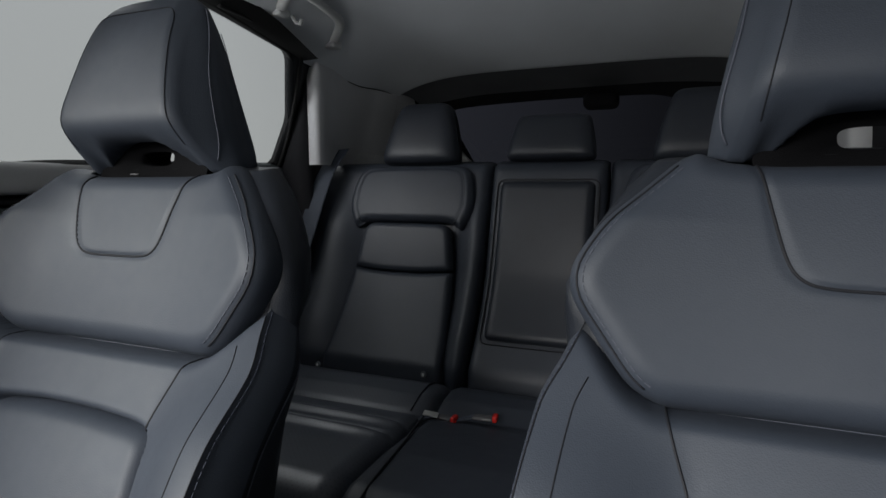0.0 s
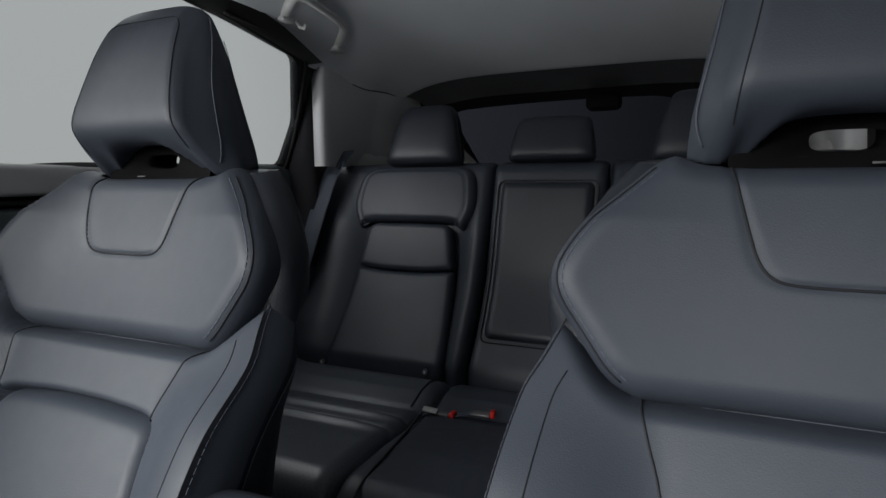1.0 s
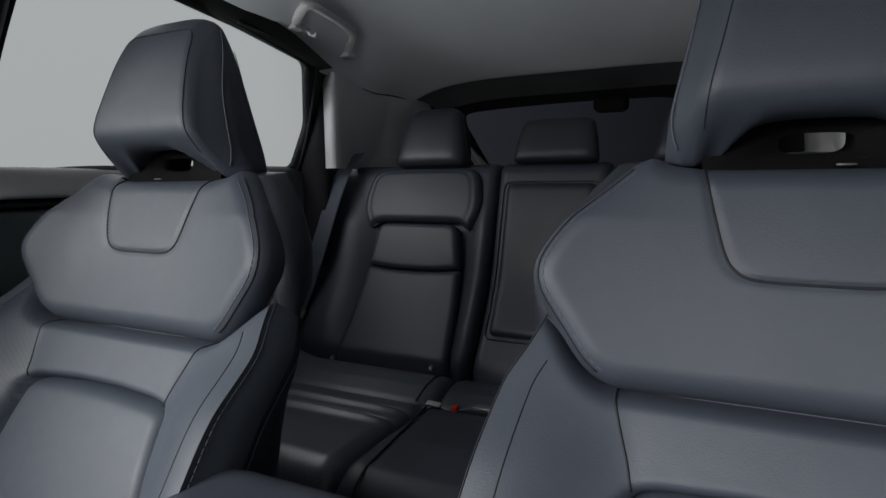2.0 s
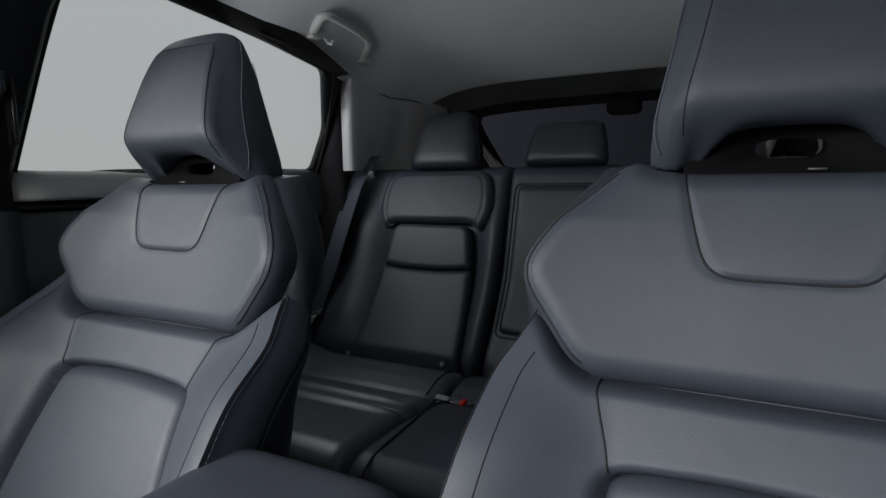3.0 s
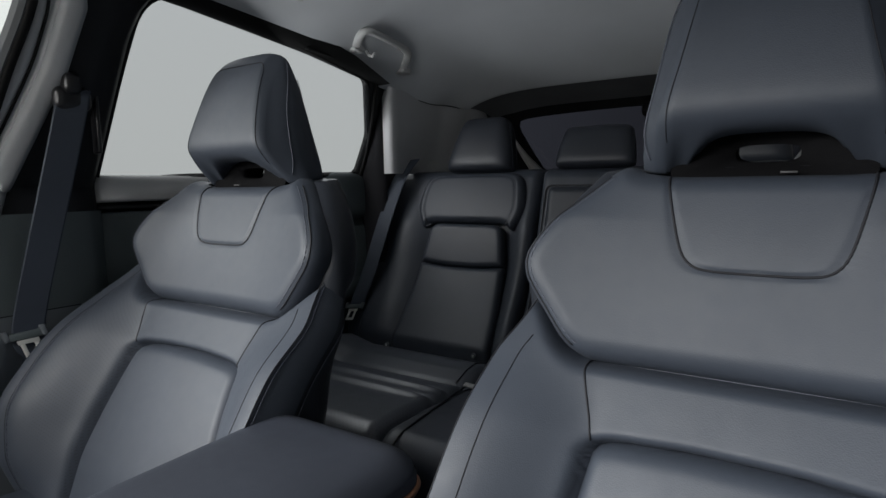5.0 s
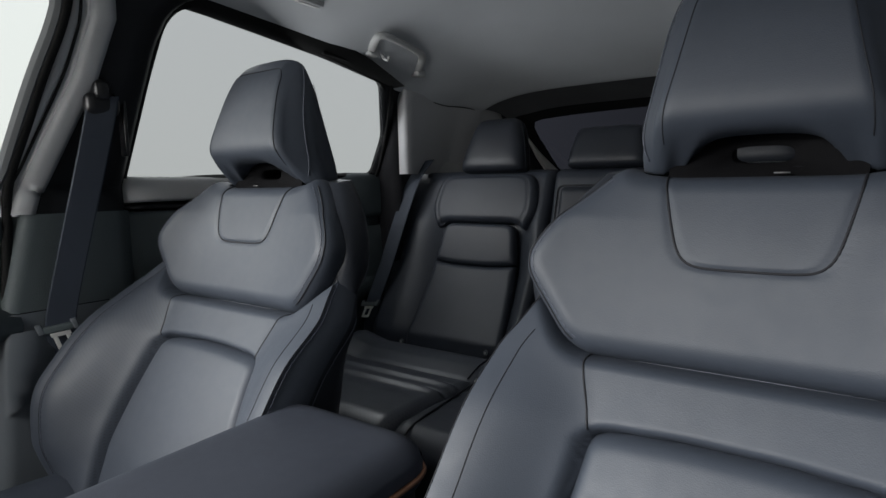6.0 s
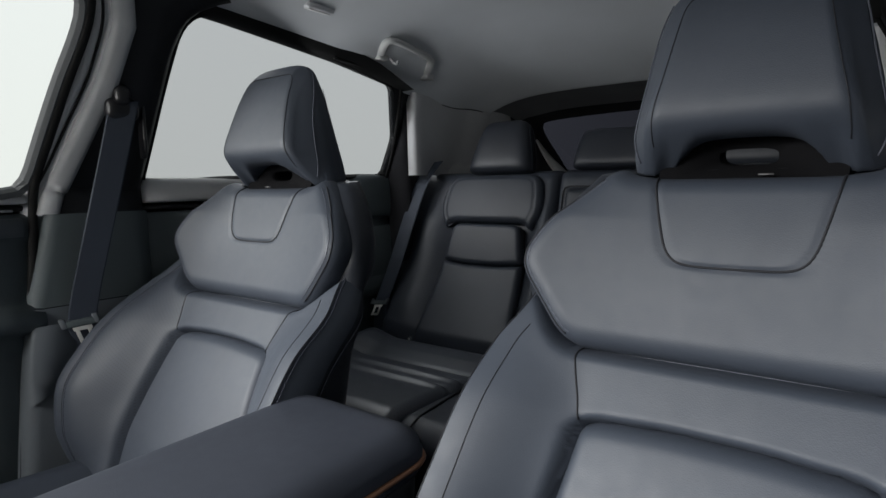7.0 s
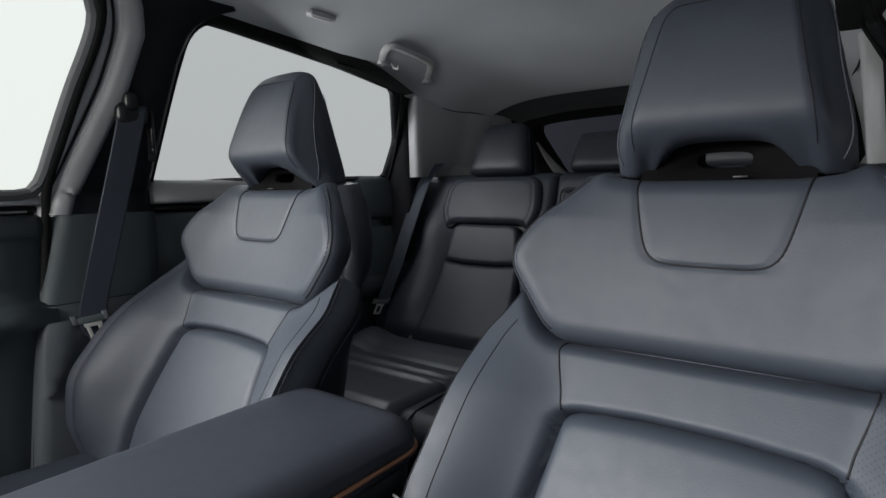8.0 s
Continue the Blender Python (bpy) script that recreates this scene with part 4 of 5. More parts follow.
    def hr_half(v, k):
        """Half width at a height: k is 0 at the back and 1 at the narrower front face."""
        fh = soft(v, [0.09, 0.115, 0.145, 0.19, 0.25, 0.31], [0.101, 0.098, 0.093, 0.083, 0.072, 0.063])
        bh = soft(v, [0.09, 0.13, 0.18, 0.25, 0.28, 0.32], [0.122, 0.119, 0.110, 0.095, 0.087, 0.073])
        q = min(1.0, max(0.0, (k - 0.48) / 0.52))
        q = q * q * (3 - 2 * q)
        return (bh + (fh - bh) * q) * (1 - 0.05 * max(0.0, 0.35 - k) / 0.35)

    def hr_section(a, grow=0.0):
        """Upright section at a (0 in the middle, 1 at the outer side), as (v, w) points."""
        arch = 0.092 + 0.042 * max(0.0, 1 - (abs(a) / 0.72) ** 4.0) ** 0.7
        vb, vt = 0.092, 0.310 - 0.010 * abs(a) ** 4
        inset = 0.014 * (1 - math.sqrt(max(0.0, 1 - max(0.0, (abs(a) - 0.82) / 0.18) ** 2)))
        pts = []
        for t in np.linspace(0, 2 * math.pi, 96, endpoint=False):
            cs, sn = math.cos(t), math.sin(t)
            px = math.copysign(abs(cs) ** 0.36, cs)
            py = math.copysign(abs(sn) ** 0.50, sn)
            v = (vb + vt) / 2 + py * ((vt - vb) / 2 - inset * (0.8 if sn > 0 else 0.3) + grow)
            wf, wb = hr_front(v, a), hr_back(v)
            w = (wf + wb) / 2 + px * (max(0.006, (wf - wb) / 2 - inset) + grow)
            pts.append((max(v, arch + 0.55 * max(0.0, -0.008 - w) * max(0.0, 1 - (a / 0.50) ** 2) ** 0.5, 0.094 + 0.44 * max(0.0, -0.012 - w)), w))
        return pts

    def hr_place(a, v, w):
        wf, wb = hr_front(max(v, 0.094), 1.0), hr_back(v)
        k = min(1.0, max(0.0, (w - wb) / max(0.01, wf - wb)))
        corner = 1.0 if v < 0.25 else 1 - 0.07 * ((v - 0.25) / 0.06) ** 2
        return P(a * hr_half(v, k) * corner, v, w)

    def hr_close(a):
        """The side panel: the outer section drawn together towards its middle line."""
        sec = hr_section(a)
        mid_v, mid_w = sum(p[0] for p in sec) / len(sec), sum(p[1] for p in sec) / len(sec)
        out = []
        for q in (0.93, 0.8, 0.6, 0.4, 0.2, 0.04):
            out.append([hr_place(a * (1 + 0.012 * (1 - q * q)), mid_v + (v - mid_v) * q, mid_w + (w - mid_w) * q) for v, w in sec])
        return out
    rws = [[hr_place(a, v, w) for v, w in hr_section(a)] for a in np.sin(np.linspace(-math.pi / 2, math.pi / 2, 141))]
    rws = hr_close(-1.0)[::-1] + rws + hr_close(1.0)
    hr = part("head_restraint", grid("head_restraint", rws, LEATHER, wrap=True, caps=True), seat, "navy leather head restraint with stitched side panels")

    def hr_face(a, v):
        """The point of the front face at a and height v."""
        pts = hr_section(a, 0.0004)
        front = sorted(p for p, t in zip(pts, np.linspace(0, 2 * math.pi, len(pts), endpoint=False)) if math.cos(t) > 0.02)
        return hr_place(a, v, float(np.interp(v, [p[0] for p in front], [p[1] for p in front])))
    panel = [p for p in resample(round_poly([(0.90 * 0.09, 0.110), (0.0825, 0.16), (0.0825, 0.284), (-0.0825, 0.284), (-0.0825, 0.16), (-0.90 * 0.09, 0.110)], 0.022, 12), 220) if p[1] > 0.118 or abs(p[0]) > 0.0805]
    panel = sorted(panel, key=lambda p: math.atan2(p[1] - 0.2, p[0]) if math.atan2(p[1] - 0.2, p[0]) > -math.pi / 2 else math.atan2(p[1] - 0.2, p[0]) + 2 * math.pi)
    part("seam", tube("seam", [hr_face(u / 0.09, v) for u, v in panel if v > 0.119], 0.0006, SEAM, 6), hr)
    for s in (1, -1):
        side = [hr_place(s * 1.016, v, soft(v, [0.10, 0.16, 0.22, 0.30], [-0.030, -0.006, 0.003, 0.004])) for v in np.linspace(0.116, 0.290, 44)]
        part("seam", tube("seam", side, 0.0009, THREAD, 6), hr, "pale thread seam")
        rear = [hr_place(s * 1.010, v, hr_back(v) + float(np.interp(v, [0.14, 0.27], [0.022, 0.010]))) for v in np.linspace(0.142, 0.270, 30)]
        part("seam", tube("seam", rear, 0.0005, THREAD, 6), hr)
    # black plastic block in the opening, with a hole right through it above the guide plate
    def block_ring(half, v0, v1, w, bulge, n=40):
        return [P(half * math.copysign(abs(math.cos(t)) ** bulge, math.cos(t)), (v0 + v1) / 2 + (v1 - v0) / 2 * math.copysign(abs(math.sin(t)) ** bulge, math.sin(t)), w) for t in np.linspace(0, 2 * math.pi, n, endpoint=False)]
    rws = [block_ring(0.088, 0.084, 0.162, -0.030, 0.35), block_ring(0.028, 0.113, 0.132, -0.034, 0.6), block_ring(0.028, 0.117, 0.138, -0.045, 0.6),
           block_ring(0.029, 0.128, 0.156, -0.078, 0.6), block_ring(0.086, 0.110, 0.182, -0.080, 0.35)]
    rws.append(rws[0])
    part("opening_block", grid("opening_block", rws, MATT_BLACK, wrap=True), seat, "black plastic block round the opening")
    part("guide_plate", box("guide_plate", (-0.070, 0.006, -0.008), (0.070, 0.050, -0.002), TRIM_BLACK, 0.003, pose(0, BACK_Y, BACK_Z, -LEAN) @ Matrix.Translation((0, 0.012, 0.092))), seat, "black plastic guide plate")
    part("guide_rod", tube("guide_rod", [P(-0.026, 0.1000, -0.022), P(-0.012, 0.1000, -0.022)], 0.0010, GLOSS_GREY, 8), seat, "grey metal rod")

    # cushion, base and runners
    Q = lambda u, v, w: Vector((u, v, w))
    cush = mirror_half([(0.17, 0.02), (0.19, -0.05), (0.19, -0.44), (0.15, -0.50)])
    part("seat_cushion", pad("seat_cushion", cush, Q, LEATHER_P, lambda u, v: 0.33 - 0.12 * (v + 0.05) * 0.5, 0.035, 0.06, 110, 18, centre=(0, -0.25), skirt=0.12, corner=0.04), seat, "perforated leather seat cushion")
    for s in (1, -1):
        rws = []
        for v in np.linspace(0.06, -0.50, 30):
            e = 1 - max(0.0, (-v - 0.40) / 0.11) ** 2
            z = 0.33 - 0.06 * (v + 0.05)
            rws.append([Vector((s * uu, v, zz)) for uu, zz in ((0.165, z + 0.01), (0.185, z + 0.045 * e), (0.21, z + 0.078 * e), (0.235, z + 0.085 * e), (0.258, z + 0.065 * e), (0.268, z + 0.02 * e), (0.268, z - 0.10), (0.24, z - 0.14), (0.165, z - 0.12))])
        part("cushion_bolster", grid("cushion_bolster", rws, LEATHER, wrap=True, caps=True), seat, "leather cushion bolster")
    part("seat_base", box("seat_base", (-0.24, -0.44, 0.07), (0.24, 0.10, 0.24), PLASTIC_BK, 0.03), seat, "black plastic seat base")
    for s in (1, -1):
        part("seat_runner", box("seat_runner", (s * 0.20 - 0.02, -0.45, 0.0), (s * 0.20 + 0.02, 0.15, 0.075), PLASTIC_BK, 0.006), seat)
    return seat


far_seat = front_seat(-0.37, 0.40)
copy_thing(far_seat, pose(0.37, 0.425, 0.004) @ Matrix.Diagonal((-1, 1, 1, 1)))   # mirrored: its wide wing is on the other door's side

# ---- rear seats ----
REAR_LEAN = 16.0
RY, RZ = 1.19, 0.78


def rear_w(v):
    return 0.6 * max(0.0, -0.10 - v) ** 1.5 - 1.3 * max(0.0, -0.315 - v) ** 1.25


def head_block(name, half, vb, vt, wf, wb, P, mat, uc=0.0, top=0.62):
    rws = []
    for u in half * np.sin(np.linspace(-math.pi / 2, math.pi / 2, 41)):
        a = abs(u) / half
        shrink = max(0.02, 1 - a ** 6) ** 0.33
        sec = []
        for t in np.linspace(0, 2 * math.pi, 36, endpoint=False):
            cs, sn = math.cos(t), math.sin(t)
            px = math.copysign(abs(cs) ** 0.5, cs)
            py = math.copysign(abs(sn) ** 0.45, sn)
            v = (vb + vt) / 2 + py * (vt - vb) / 2 * (0.82 + 0.18 * shrink)
            k = (v - vb) / (vt - vb)
            w = (wf + wb) / 2 + px * (wf - wb) / 2 * shrink - 0.012 * k
            sec.append(P(uc + u * (1 - (1 - top) * max(0, k) ** 1.6), v, w))
        rws.append(sec)
    return grid(name, rws, mat, wrap=True, caps=True)


def slab(name, u0, u1, v0, v1, P, mat, face, thick=0.11, edge=0.022, top_round=0.03):
    """A padded backrest block: the front follows face(u, v), with rolled edges."""
    rws = []
    for v in np.linspace(v0, v1, 34):
        row = []
        kt = max(0.0, (v - (v1 - top_round)) / top_round)
        back = thick * (1 - 0.25 * kt)
        drop = top_round * (1 - math.sqrt(max(0.0, 1 - kt * kt)))
        for k in np.linspace(0, 1, 40):
            u = u0 + (u1 - u0) * k
            d = min(u - u0, u1 - u)
            r = edge * (1 - math.sqrt(max(0.0, 1 - max(0.0, 1 - d / edge) ** 2)))
            row.append(P(u, v, face(u, v) - r - drop))
        row += [P(u1, v, face(u1, v) - back * 0.6), P(u1 - 0.01, v, face(u1, v) - back), P(u0 + 0.01, v, face(u0, v) - back), P(u0, v, face(u0, v) - back * 0.6)]
        rws.append(row)
    return grid(name, rws, mat, wrap=True, caps=True)


def rear_seat(x, flip=1):
    """Outer rear seat back; flip mirrors the wide bolster to the other side."""
    seat = thing("bench_seat", (x, 0.0, 0.40), "black leather outer rear seat back with pleated centre panel", "car seat", "rear seat backs")
    T = tilted(RY, RZ - 0.40, REAR_LEAN)
    P = lambda u, v, w: T(flip * u, v, w)

    def face(u, v):
        low = rear_w(v) - 0.028
        a = abs(u)
        if a > 0.12:
            low += 0.042 * math.sin(min(1.0, (a - 0.12) / 0.09) * math.pi / 2) * float(np.interp(v, [-0.40, -0.25, 0.0, 0.08, 0.16], [0.4, 1.0, 0.9, 0.35, 0.0]))
        return low
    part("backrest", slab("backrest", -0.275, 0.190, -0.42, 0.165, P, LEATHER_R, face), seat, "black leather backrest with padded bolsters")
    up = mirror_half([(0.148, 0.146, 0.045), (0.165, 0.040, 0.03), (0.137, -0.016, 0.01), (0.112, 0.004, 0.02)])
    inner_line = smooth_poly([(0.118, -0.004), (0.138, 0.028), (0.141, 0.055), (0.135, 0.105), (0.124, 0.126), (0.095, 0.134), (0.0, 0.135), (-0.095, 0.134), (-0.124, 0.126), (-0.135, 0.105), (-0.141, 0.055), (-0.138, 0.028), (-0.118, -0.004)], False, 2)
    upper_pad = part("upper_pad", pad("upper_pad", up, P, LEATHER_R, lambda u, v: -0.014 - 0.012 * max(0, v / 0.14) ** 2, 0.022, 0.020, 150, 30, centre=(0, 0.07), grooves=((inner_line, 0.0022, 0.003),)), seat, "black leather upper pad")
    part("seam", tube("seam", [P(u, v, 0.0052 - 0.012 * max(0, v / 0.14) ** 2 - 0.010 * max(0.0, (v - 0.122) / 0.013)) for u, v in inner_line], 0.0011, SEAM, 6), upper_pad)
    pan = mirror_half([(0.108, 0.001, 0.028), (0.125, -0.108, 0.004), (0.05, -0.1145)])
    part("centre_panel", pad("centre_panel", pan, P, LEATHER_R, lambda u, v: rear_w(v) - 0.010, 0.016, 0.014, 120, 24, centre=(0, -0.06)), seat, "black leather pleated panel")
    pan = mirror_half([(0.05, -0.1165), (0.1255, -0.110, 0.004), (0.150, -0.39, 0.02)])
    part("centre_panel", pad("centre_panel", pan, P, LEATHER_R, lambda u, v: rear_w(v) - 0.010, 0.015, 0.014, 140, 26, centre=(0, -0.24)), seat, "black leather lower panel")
    for u, v in ((0.112, -0.335), (-0.150, -0.345)):
        c = P(u, v, rear_w(v) + 0.011)
        bm = bmesh.new()
        bmesh.ops.create_cone(bm, cap_ends=True, segments=20, radius1=0.007, radius2=0.006, depth=0.004)
        bm.transform(Matrix.Translation(c) @ pose(0, 0, 0, 90 - REAR_LEAN))
        tag = part("anchor_tag", from_bm("anchor_tag", bm, TRIM_MID, True), seat, "small round grey child-seat anchor tag")
        bm = bmesh.new()
        bmesh.ops.create_cube(bm, size=1)
        bm.transform(Matrix.Translation(c + Vector((0, -0.0026, 0))) @ Matrix.Diagonal((0.004, 0.001, 0.006, 1)))
        part("symbol", from_bm("symbol", bm, TRIM_GREY), tag)
    part("head_restraint", head_block("head_restraint", 0.1, 0.150, 0.306, 0.010, -0.075, P, LEATHER_DARK, uc=0.008), seat, "black leather head restraint")
    for s in (1, -1):
        part("post", tube("post", [P(s * 0.05, 0.14, -0.04), P(s * 0.05, 0.19, -0.04)], 0.006, PLASTIC_BK, 10), seat, "black head restraint post")
    return seat


rear_seat(-0.353, 1)
rear_seat(0.293, -1)

mid = thing("middle_backrest", (-0.028, 0.0, 0.40), "black leather middle rear seat back with folded armrest panel", "car seat", "rear seat backs")
PM = tilted(RY, RZ - 0.40, REAR_LEAN)
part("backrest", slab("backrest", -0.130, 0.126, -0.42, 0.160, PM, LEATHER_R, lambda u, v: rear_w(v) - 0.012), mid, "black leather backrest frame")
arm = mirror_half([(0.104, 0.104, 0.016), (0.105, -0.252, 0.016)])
part("armrest_panel", pad("armrest_panel", arm, PM, LEATHER_DARK, lambda u, v: rear_w(v) - 0.016, 0.022, 0.020, 140, 24, centre=(0, -0.075)), mid, "black leather fold-down armrest")
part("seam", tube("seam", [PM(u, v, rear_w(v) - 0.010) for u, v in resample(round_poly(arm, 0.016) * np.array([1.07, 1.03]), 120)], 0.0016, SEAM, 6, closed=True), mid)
part("head_restraint", head_block("head_restraint", 0.098, 0.156, 0.262, 0.004, -0.060, PM, LEATHER_DARK, top=0.82), mid, "low black leather head restraint")

# bench cushions
Q = lambda u, v, w: Vector((u, v, w))


def bench_cushion(name, x0, x1, label, group="rear cushions", pleats=True):
    cx = (x0 + x1) / 2
    ob = thing(name, (cx, 0.80, 0.30), label, "seat cushion", group)
    hw = (x1 - x0) / 2
    R = lambda u, v, w: Vector((u, v - 0.80, w - 0.30))
    top = lambda v: float(np.interp(v, [0.55, 0.60, 0.70, 0.85, 0.885, 0.93, 0.97, 1.00, 1.03, 1.10], [0.475, 0.487, 0.485, 0.470, 0.462, 0.477, 0.481, 0.474, 0.455, 0.40]))
    rws = []
    for v in list(np.linspace(0.548, 0.60, 10)) + list(np.linspace(0.61, 1.10, 90)):
        row = []
        roll = 0.05 * (1 - math.sqrt(max(0, 1 - max(0, (0.60 - v) / 0.052) ** 2)))
        ridge = sum(0.009 * math.exp(-((v - y0) / 0.010) ** 2) - 0.009 * math.exp(-((v - y0 - 0.015) / 0.006) ** 2) for y0 in (0.745, 0.800)) - 0.008 * math.exp(-((v - 0.875) / 0.008) ** 2) if pleats else 0
        for k in np.linspace(0, 1, 30):
            u = -hw + 2 * hw * k
            d = min(u + hw, hw - u)
            r = 0.02 * (1 - math.sqrt(max(0, 1 - max(0, 1 - d / 0.02) ** 2)))
            inside = 1.0 if 0.06 < d else max(0, d / 0.06) ** 0.5
            bol = 0.0 if not pleats else 0.022 * max(0, 1 - (u + hw if cx < 0 else hw - u) / 0.09)
            row.append(R(u, v, top(v) - roll - r + ridge * inside + bol * (1 - max(0, d < 0.0))))
        row += [R(hw, v, 0.36), R(-hw, v, 0.36)]
        rws.append(row)
    rws.insert(0, [Vector((p.x, 0.548 - 0.80 + 0.02, 0.04)) for p in rws[0]])
    part("cushion", grid("cushion", rws, LEATHER_RP_LIT if pleats else LEATHER_R, wrap=True, caps=True), ob)
    return ob


lc = bench_cushion("rear_cushion", -0.615, -0.168, "black perforated leather outer rear bench cushion with two raised pleats, coloured paler as lit")
bench_cushion("rear_cushion", 0.10, 0.555, "black perforated leather outer rear bench cushion with two raised pleats, coloured paler as lit")
mc = bench_cushion("rear_cushion", -0.163, 0.095, "plain black leather middle rear bench cushion", pleats=False)
for u in (-0.19, 0.19):
    path = [Vector((u, v - 0.80, z - 0.30)) for v, z in ((0.885, 0.4635), (0.93, 0.4785), (0.97, 0.4825), (1.0, 0.4755))]
    part("seam", tube("seam", path, 0.0016, SEAM, 6), lc)
path = curve_pts([Vector((-0.092 + d, v - 0.80, z - 0.30)) for d, v, z in ((0.0, 0.548, 0.40), (0.0, 0.552, 0.455), (0.0, 0.575, 0.486), (-0.004, 0.64, 0.489), (-0.012, 0.72, 0.485), (-0.026, 0.80, 0.478), (-0.034, 0.85, 0.474))], 24, 2)
part("piping", tube("piping", path, 0.002, SEAM, 6), mc)
wall_seat = part("seat_plinth", box("seat_plinth", (-0.62, 0.62, 0.0), (0.56, 1.12, 0.36), CARPET, 0.02))
tagged(wall_seat, "black carpeted plinth under the rear bench", "plinth", kind="structure")


def belt_buckle(x, y, z, turn, label):
    ob = thing("belt_buckle", (x, y, z), label, "seat belt buckle", "rear belt buckles")
    m = pose(0, 0, 0, 0, 0, turn)
    part("buckle_body", box("buckle_body", (-0.034, -0.009, 0.001), (0.0, 0.009, 0.007), GLOSS_GREY, 0.003, m), ob, "glossy grey plastic body")
    part("release_button", box("release_button", (0.0, -0.009, 0.0), (0.009, 0.009, 0.0120), RED, 0.003, m), ob, "red release button")
    part("stalk", strap("stalk", [m @ Vector((-0.030 - 0.012 * k, 0, 0.005 - 0.004 * k)) for k in (0, 1, 2, 3)], (0, 1, 0), 0.016, WEBBING), ob, "grey webbing stalk")
    return ob


belt_buckle(-0.042, 0.873, 0.474, 4, "grey seat belt buckle with red button lying on the rear bench")
belt_buckle(-0.112, 0.862, 0.466, -6, "second grey seat belt buckle with red button on the rear bench")
tongue = thing("belt_tongue", (-0.150, 0.855, 0.472), "small bright steel belt tongue on the rear bench", "seat belt tongue")
part("blade", box("blade", (-0.012, -0.009, 0.0), (0.014, 0.009, 0.003), STEEL, 0.001, pose(0, 0, 0.004, 0, 8, 12)), tongue)

# ---- seat belts ----


def belt(name, pts, across, tongue_at, tip, label, width=0.046, steel=STEEL, spread=None):
    ob = thing(name, pts[-1], label, "seat belt", "seat belts")
    o = Vector(pts[-1])
    part("webbing", strap("webbing", [Vector(p) - o for p in curve_pts(pts, 26, 2)], across, width, WEBBING), ob, "dark grey-blue woven webbing")
    t = Vector(tongue_at) - o
    x = Vector(across).normalized()
    d = (Vector(tip) - Vector(tongue_at)).normalized()
    nrm = x.cross(d).normalized()
    basis = Matrix((x, d, nrm)).transposed().to_4x4()
    m = Matrix.Translation(t) @ basis @ Matrix.Scale(0.74, 4)
    part("tongue_grip", box("tongue_grip", (-0.034, -0.010, -0.005), (0.034, 0.008, 0.006), TRIM_DARK, 0.004, m), ob, "dark grey plastic tongue grip")
    for a in (-1, 1):
        part("grip_end", box("grip_end", (a * 0.034 - 0.007, -0.018, -0.006), (a * 0.034 + 0.007, 0.008, 0.008), TRIM_MID, 0.004, m), ob)
    # steel blade with its square slot
    for lo, hi in (((-0.020, 0.006, -0.0015), (0.020, 0.018, 0.0015)), ((-0.017, 0.016, -0.0015), (-0.008, 0.050, 0.0015)), ((0.008, 0.016, -0.0015), (0.017, 0.050, 0.0015)), ((-0.017, 0.044, -0.0015), (0.017, 0.054, 0.0015))):
        part("blade", box("blade", lo, hi, steel, 0.001, m, 2), ob, "bright steel blade")
    return ob


belt("seat_belt", [(-0.566, 0.348, 1.040), (-0.568, 0.336, 0.985), (-0.610, 0.309, 0.82), (-0.640, 0.289, 0.70), (-0.652, 0.283, 0.648), (-0.656, 0.30, 0.59), (-0.66, 0.34, 0.42), (-0.66, 0.38, 0.20)], (0.30, 1, 0.10),
                  (-0.648, 0.281, 0.652), (-0.640, 0.294, 0.60), "dark front seat belt on the centre pillar with steel tongue")
dring = thing("belt_guide", (-0.568, 0.345, 1.045), "black plastic seat belt guide on the centre pillar", "belt guide")
part("guide_cover", box("guide_cover", (-0.022, -0.024, -0.036), (0.006, 0.030, 0.002), PLASTIC_BK, 0.0125, None, 5), dring, "black cover")
part("guide_bolt", box("guide_bolt", (-0.012, -0.014, -0.012), (0.016, 0.012, 0.022), PLASTIC_BK, 0.011, None, 5), dring, "glossy black bolt cap")
part("adjuster_rail", box("adjuster_rail", (-0.034, 0.040, -0.10), (-0.012, 0.046, 0.05), PLASTIC_BK, 0.004), dring, "black height adjuster rail")

belt("seat_belt", [(-0.560, 1.245, 0.958), (-0.566, 1.208, 0.925), (-0.574, 1.178, 0.885), (-0.588, 1.124, 0.76), (-0.604, 1.096, 0.665), (-0.628, 1.072, 0.58), (-0.640, 1.066, 0.545), (-0.65, 1.07, 0.46)], (1, 0.12, 0.10),
                 (-0.640, 1.060, 0.548), (-0.652, 1.045, 0.505), "dark rear seat belt lying over the seat side with bright tongue", width=0.046)


# ---- centre console ----
console = thing("center_console", (CX, 0.0, 0.0), "centre console with padded navy leather armrest lid and copper trim line", "center console")
lid = mirror_half([(0.117, 0.362, 0.045), (0.117, -0.23, 0.02)])
part("armrest_lid", pad("armrest_lid", lid, Q, LEATHER_LID, lambda u, v: 0.598 - 0.10 * max(0.0, abs(u) / 0.115) ** 6 * 0.08, 0.018, 0.035, 170, 26, centre=(0, 0.07), skirt=0.004), console, "padded navy leather armrest lid")
rim = resample(round_poly(lid, 0.04, 12), 200)
rws = []
for k, z in ((1.0, 0.596), (1.004, 0.590), (1.004, 0.572), (0.985, 0.566), (0.93, 0.566)):
    r = [Vector((u * k, 0.07 + (v - 0.07) * k, z)) for u, v in rim]
    rws.append(r + [r[0]])
part("lid_frame", grid("lid_frame", rws, LEATHER_LID), console, "navy lid frame")
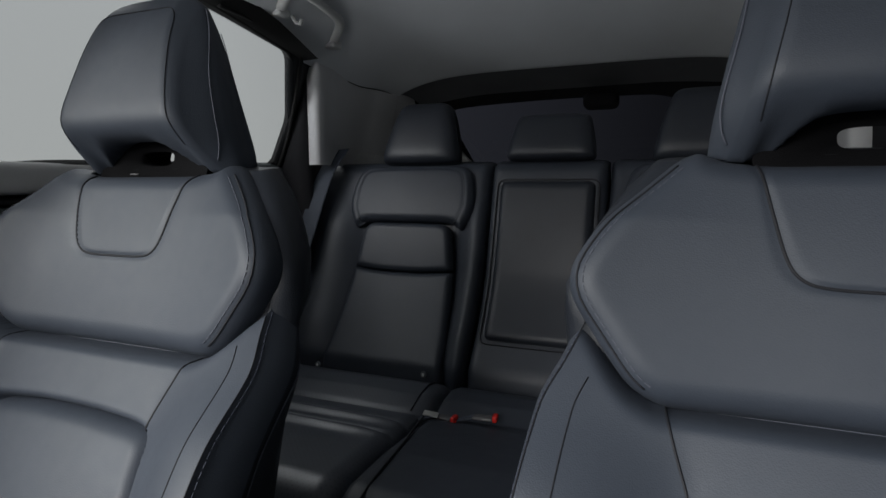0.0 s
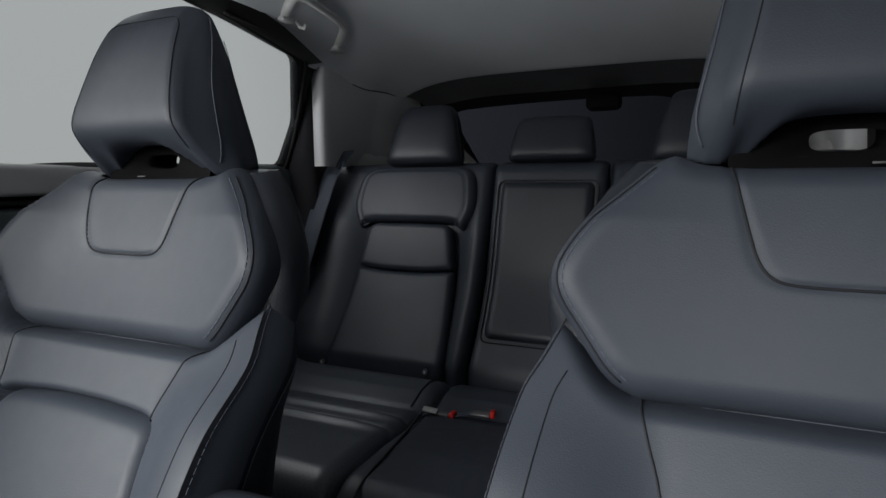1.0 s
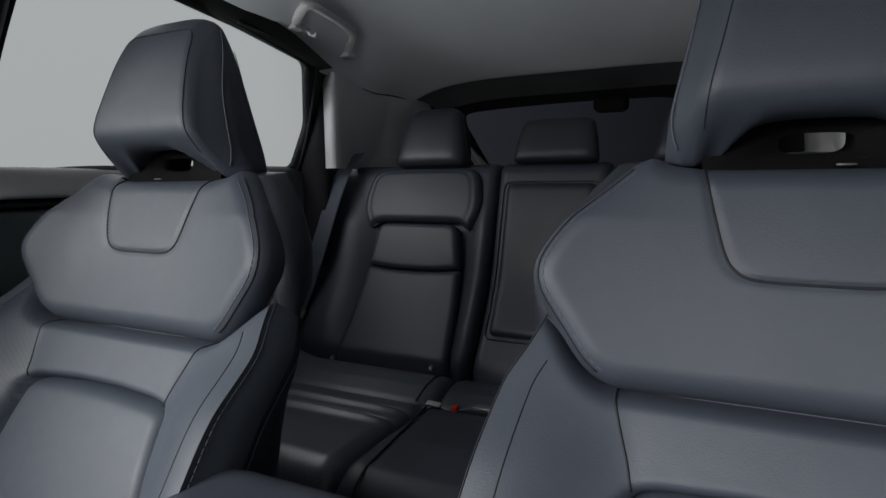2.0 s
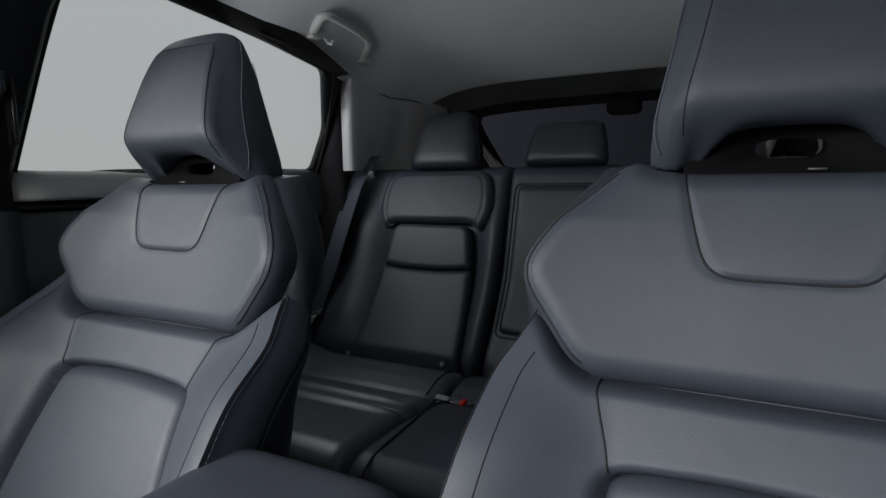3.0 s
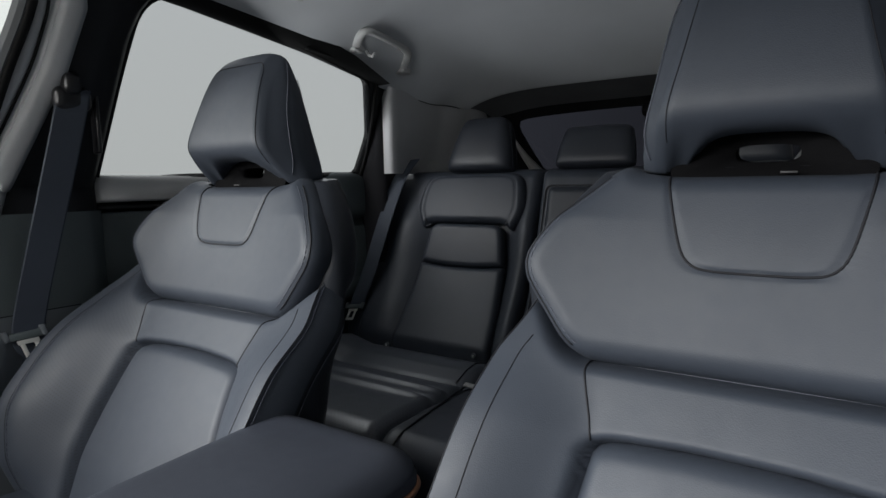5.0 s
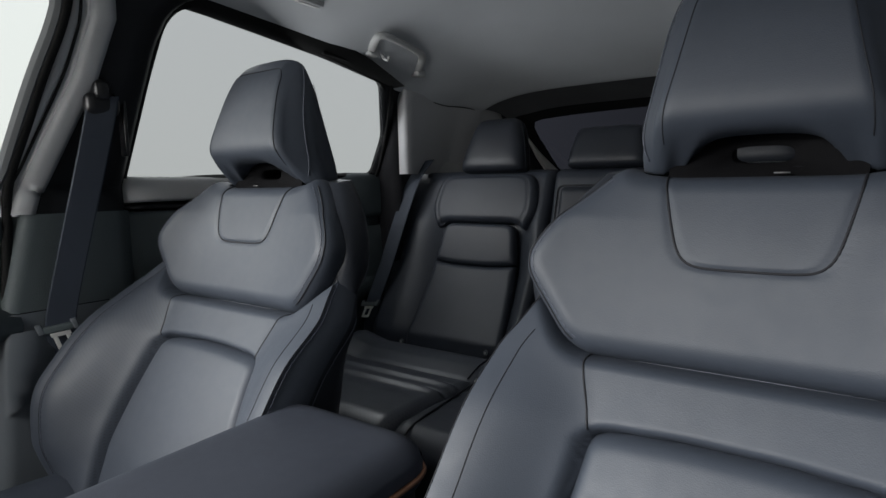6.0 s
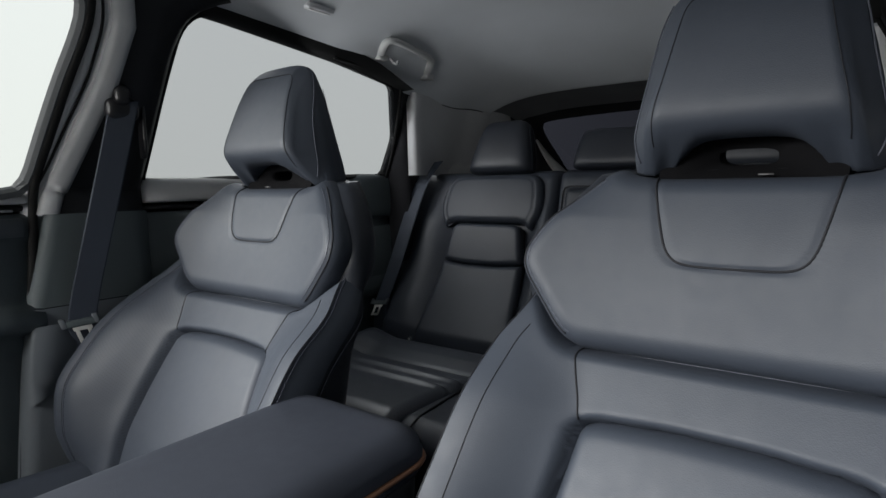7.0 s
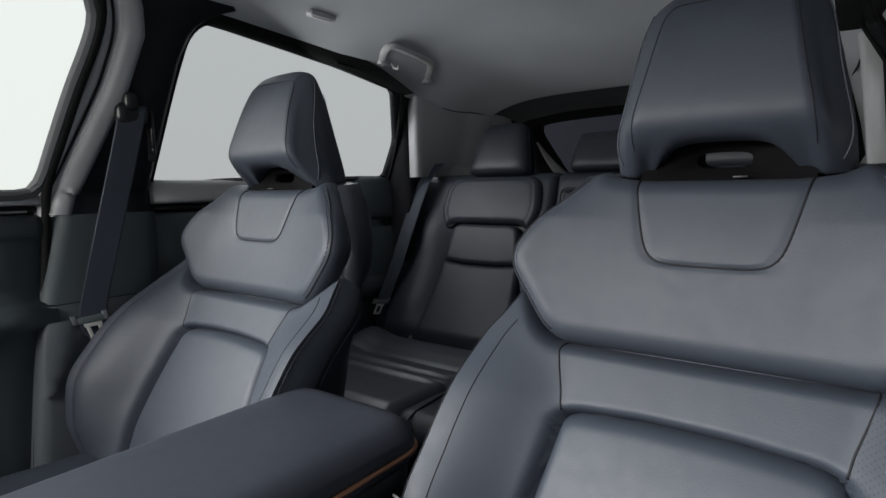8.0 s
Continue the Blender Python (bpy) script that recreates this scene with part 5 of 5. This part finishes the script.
part("copper_trim", tube("copper_trim", [Vector((u * 1.012, 0.07 + (v - 0.07) * 1.004, 0.580)) for u, v in rim], 0.0035, COPPER, 8, closed=True), console, "thin copper trim line")
rws = []
for z, k in ((0.566, 0.97), (0.50, 0.955), (0.44, 0.945), (0.38, 0.99), (0.30, 1.02), (0.02, 1.05)):
    r = [Vector((u * k, 0.07 + (v - 0.07) * k, z)) for u, v in rim]
    rws.append(r)
part("console_body", grid("console_body", rws, PLASTIC_BK, wrap=True, caps=True), console, "black plastic console body")
part("side_rail", box("side_rail", (0.118, -0.25, 0.30), (0.150, 0.36, 0.40), TRIM_DARK, 0.012), console, "dark grey side rail")
part("front_deck", box("front_deck", (-0.11, -0.95, 0.02), (0.11, -0.20, 0.50), PLASTIC_BK, 0.02), console, "black front deck of the console")
stalk = thing("belt_buckle", (0.116, 0.275, 0.486), "black belt buckle stalk with bright bracket beside the seat", "seat belt buckle")
part("buckle_body", box("buckle_body", (-0.009, -0.018, -0.12), (0.009, 0.018, 0.070), PLASTIC_BK, 0.006, pose(0, 0, 0, -12)), stalk, "black plastic body")
part("bracket", tube("bracket", [Vector((-0.010, 0.004, 0.072)), Vector((-0.004, 0.002, 0.073)), Vector((0.004, 0.0, 0.071)), Vector((0.008, -0.004, 0.062))], 0.0014, STEEL, 6), stalk, "bright steel bracket")

# ---- roof fittings ----


def grab_handle(s):
    mxs = lambda p: Vector((p[0] if s > 0 else 2 * CX - p[0], p[1], p[2]))
    ob = thing("grab_handle", mxs((-0.48, 1.0, 1.22)), "grey plastic ceiling grab handle above the rear door", "grab handle", "grab handles")
    o = Vector(ob.location)
    pts = [(-0.500, 0.933, 1.208), (-0.478, 0.918, 1.212), (-0.436, 0.889, 1.224), (-0.422, 0.895, 1.226), (-0.424, 0.930, 1.225), (-0.440, 1.045, 1.221), (-0.448, 1.080, 1.214), (-0.472, 1.100, 1.201), (-0.503, 1.122, 1.187)]
    path = curve_pts([mxs(p) - o for p in pts], 44, 3)
    rad = [0.0135 - 0.0050 * math.sin(math.pi * k) for k in np.linspace(0, 1, 44)]
    part("grip", tube("grip", path, rad, TRIM_GREY, 12, flat=0.75), ob, "grey plastic grip")
    for p in (pts[0], pts[-1]):
        c = mxs(p) - o
        part("mount", box("mount", tuple(c - Vector((0.012, 0.018, 0.012))), tuple(c + Vector((0.02, 0.018, 0.016))), TRIM_GREY, 0.006), ob)
    h = mxs((-0.488, 0.962, 1.206)) - o
    part("coat_hook", tube("coat_hook", [h, h + Vector((0.004, 0.006, -0.012)), h + Vector((0.014, 0.008, -0.016)), h + Vector((0.018, 0.008, -0.008))], 0.004, TRIM_GREY, 8), ob, "small coat hook")


grab_handle(1)
grab_handle(-1)


def reading_lamp(s):
    p = headliner(0.77 * (1 if s > 0 else -1), 0.665) + Vector((0, 0, 0.005))
    ob = thing("reading_lamp", p, "small grey rectangular ceiling reading lamp, switched off", "ceiling lamp", "ceiling lamps")
    tilt = s * 17
    m = pose(0, 0, 0, 0, -tilt, 0)
    part("frame", box("frame", (-0.018, -0.034, -0.006), (0.018, 0.034, 0.006), TRIM_LIGHT, 0.005, m), ob, "grey plastic frame")
    part("lens", box("lens", (-0.013, -0.028, -0.009), (0.013, 0.028, 0.0), TRIM_GREY, 0.003, m), ob, "matt grey lens")


reading_lamp(1)
reading_lamp(-1)
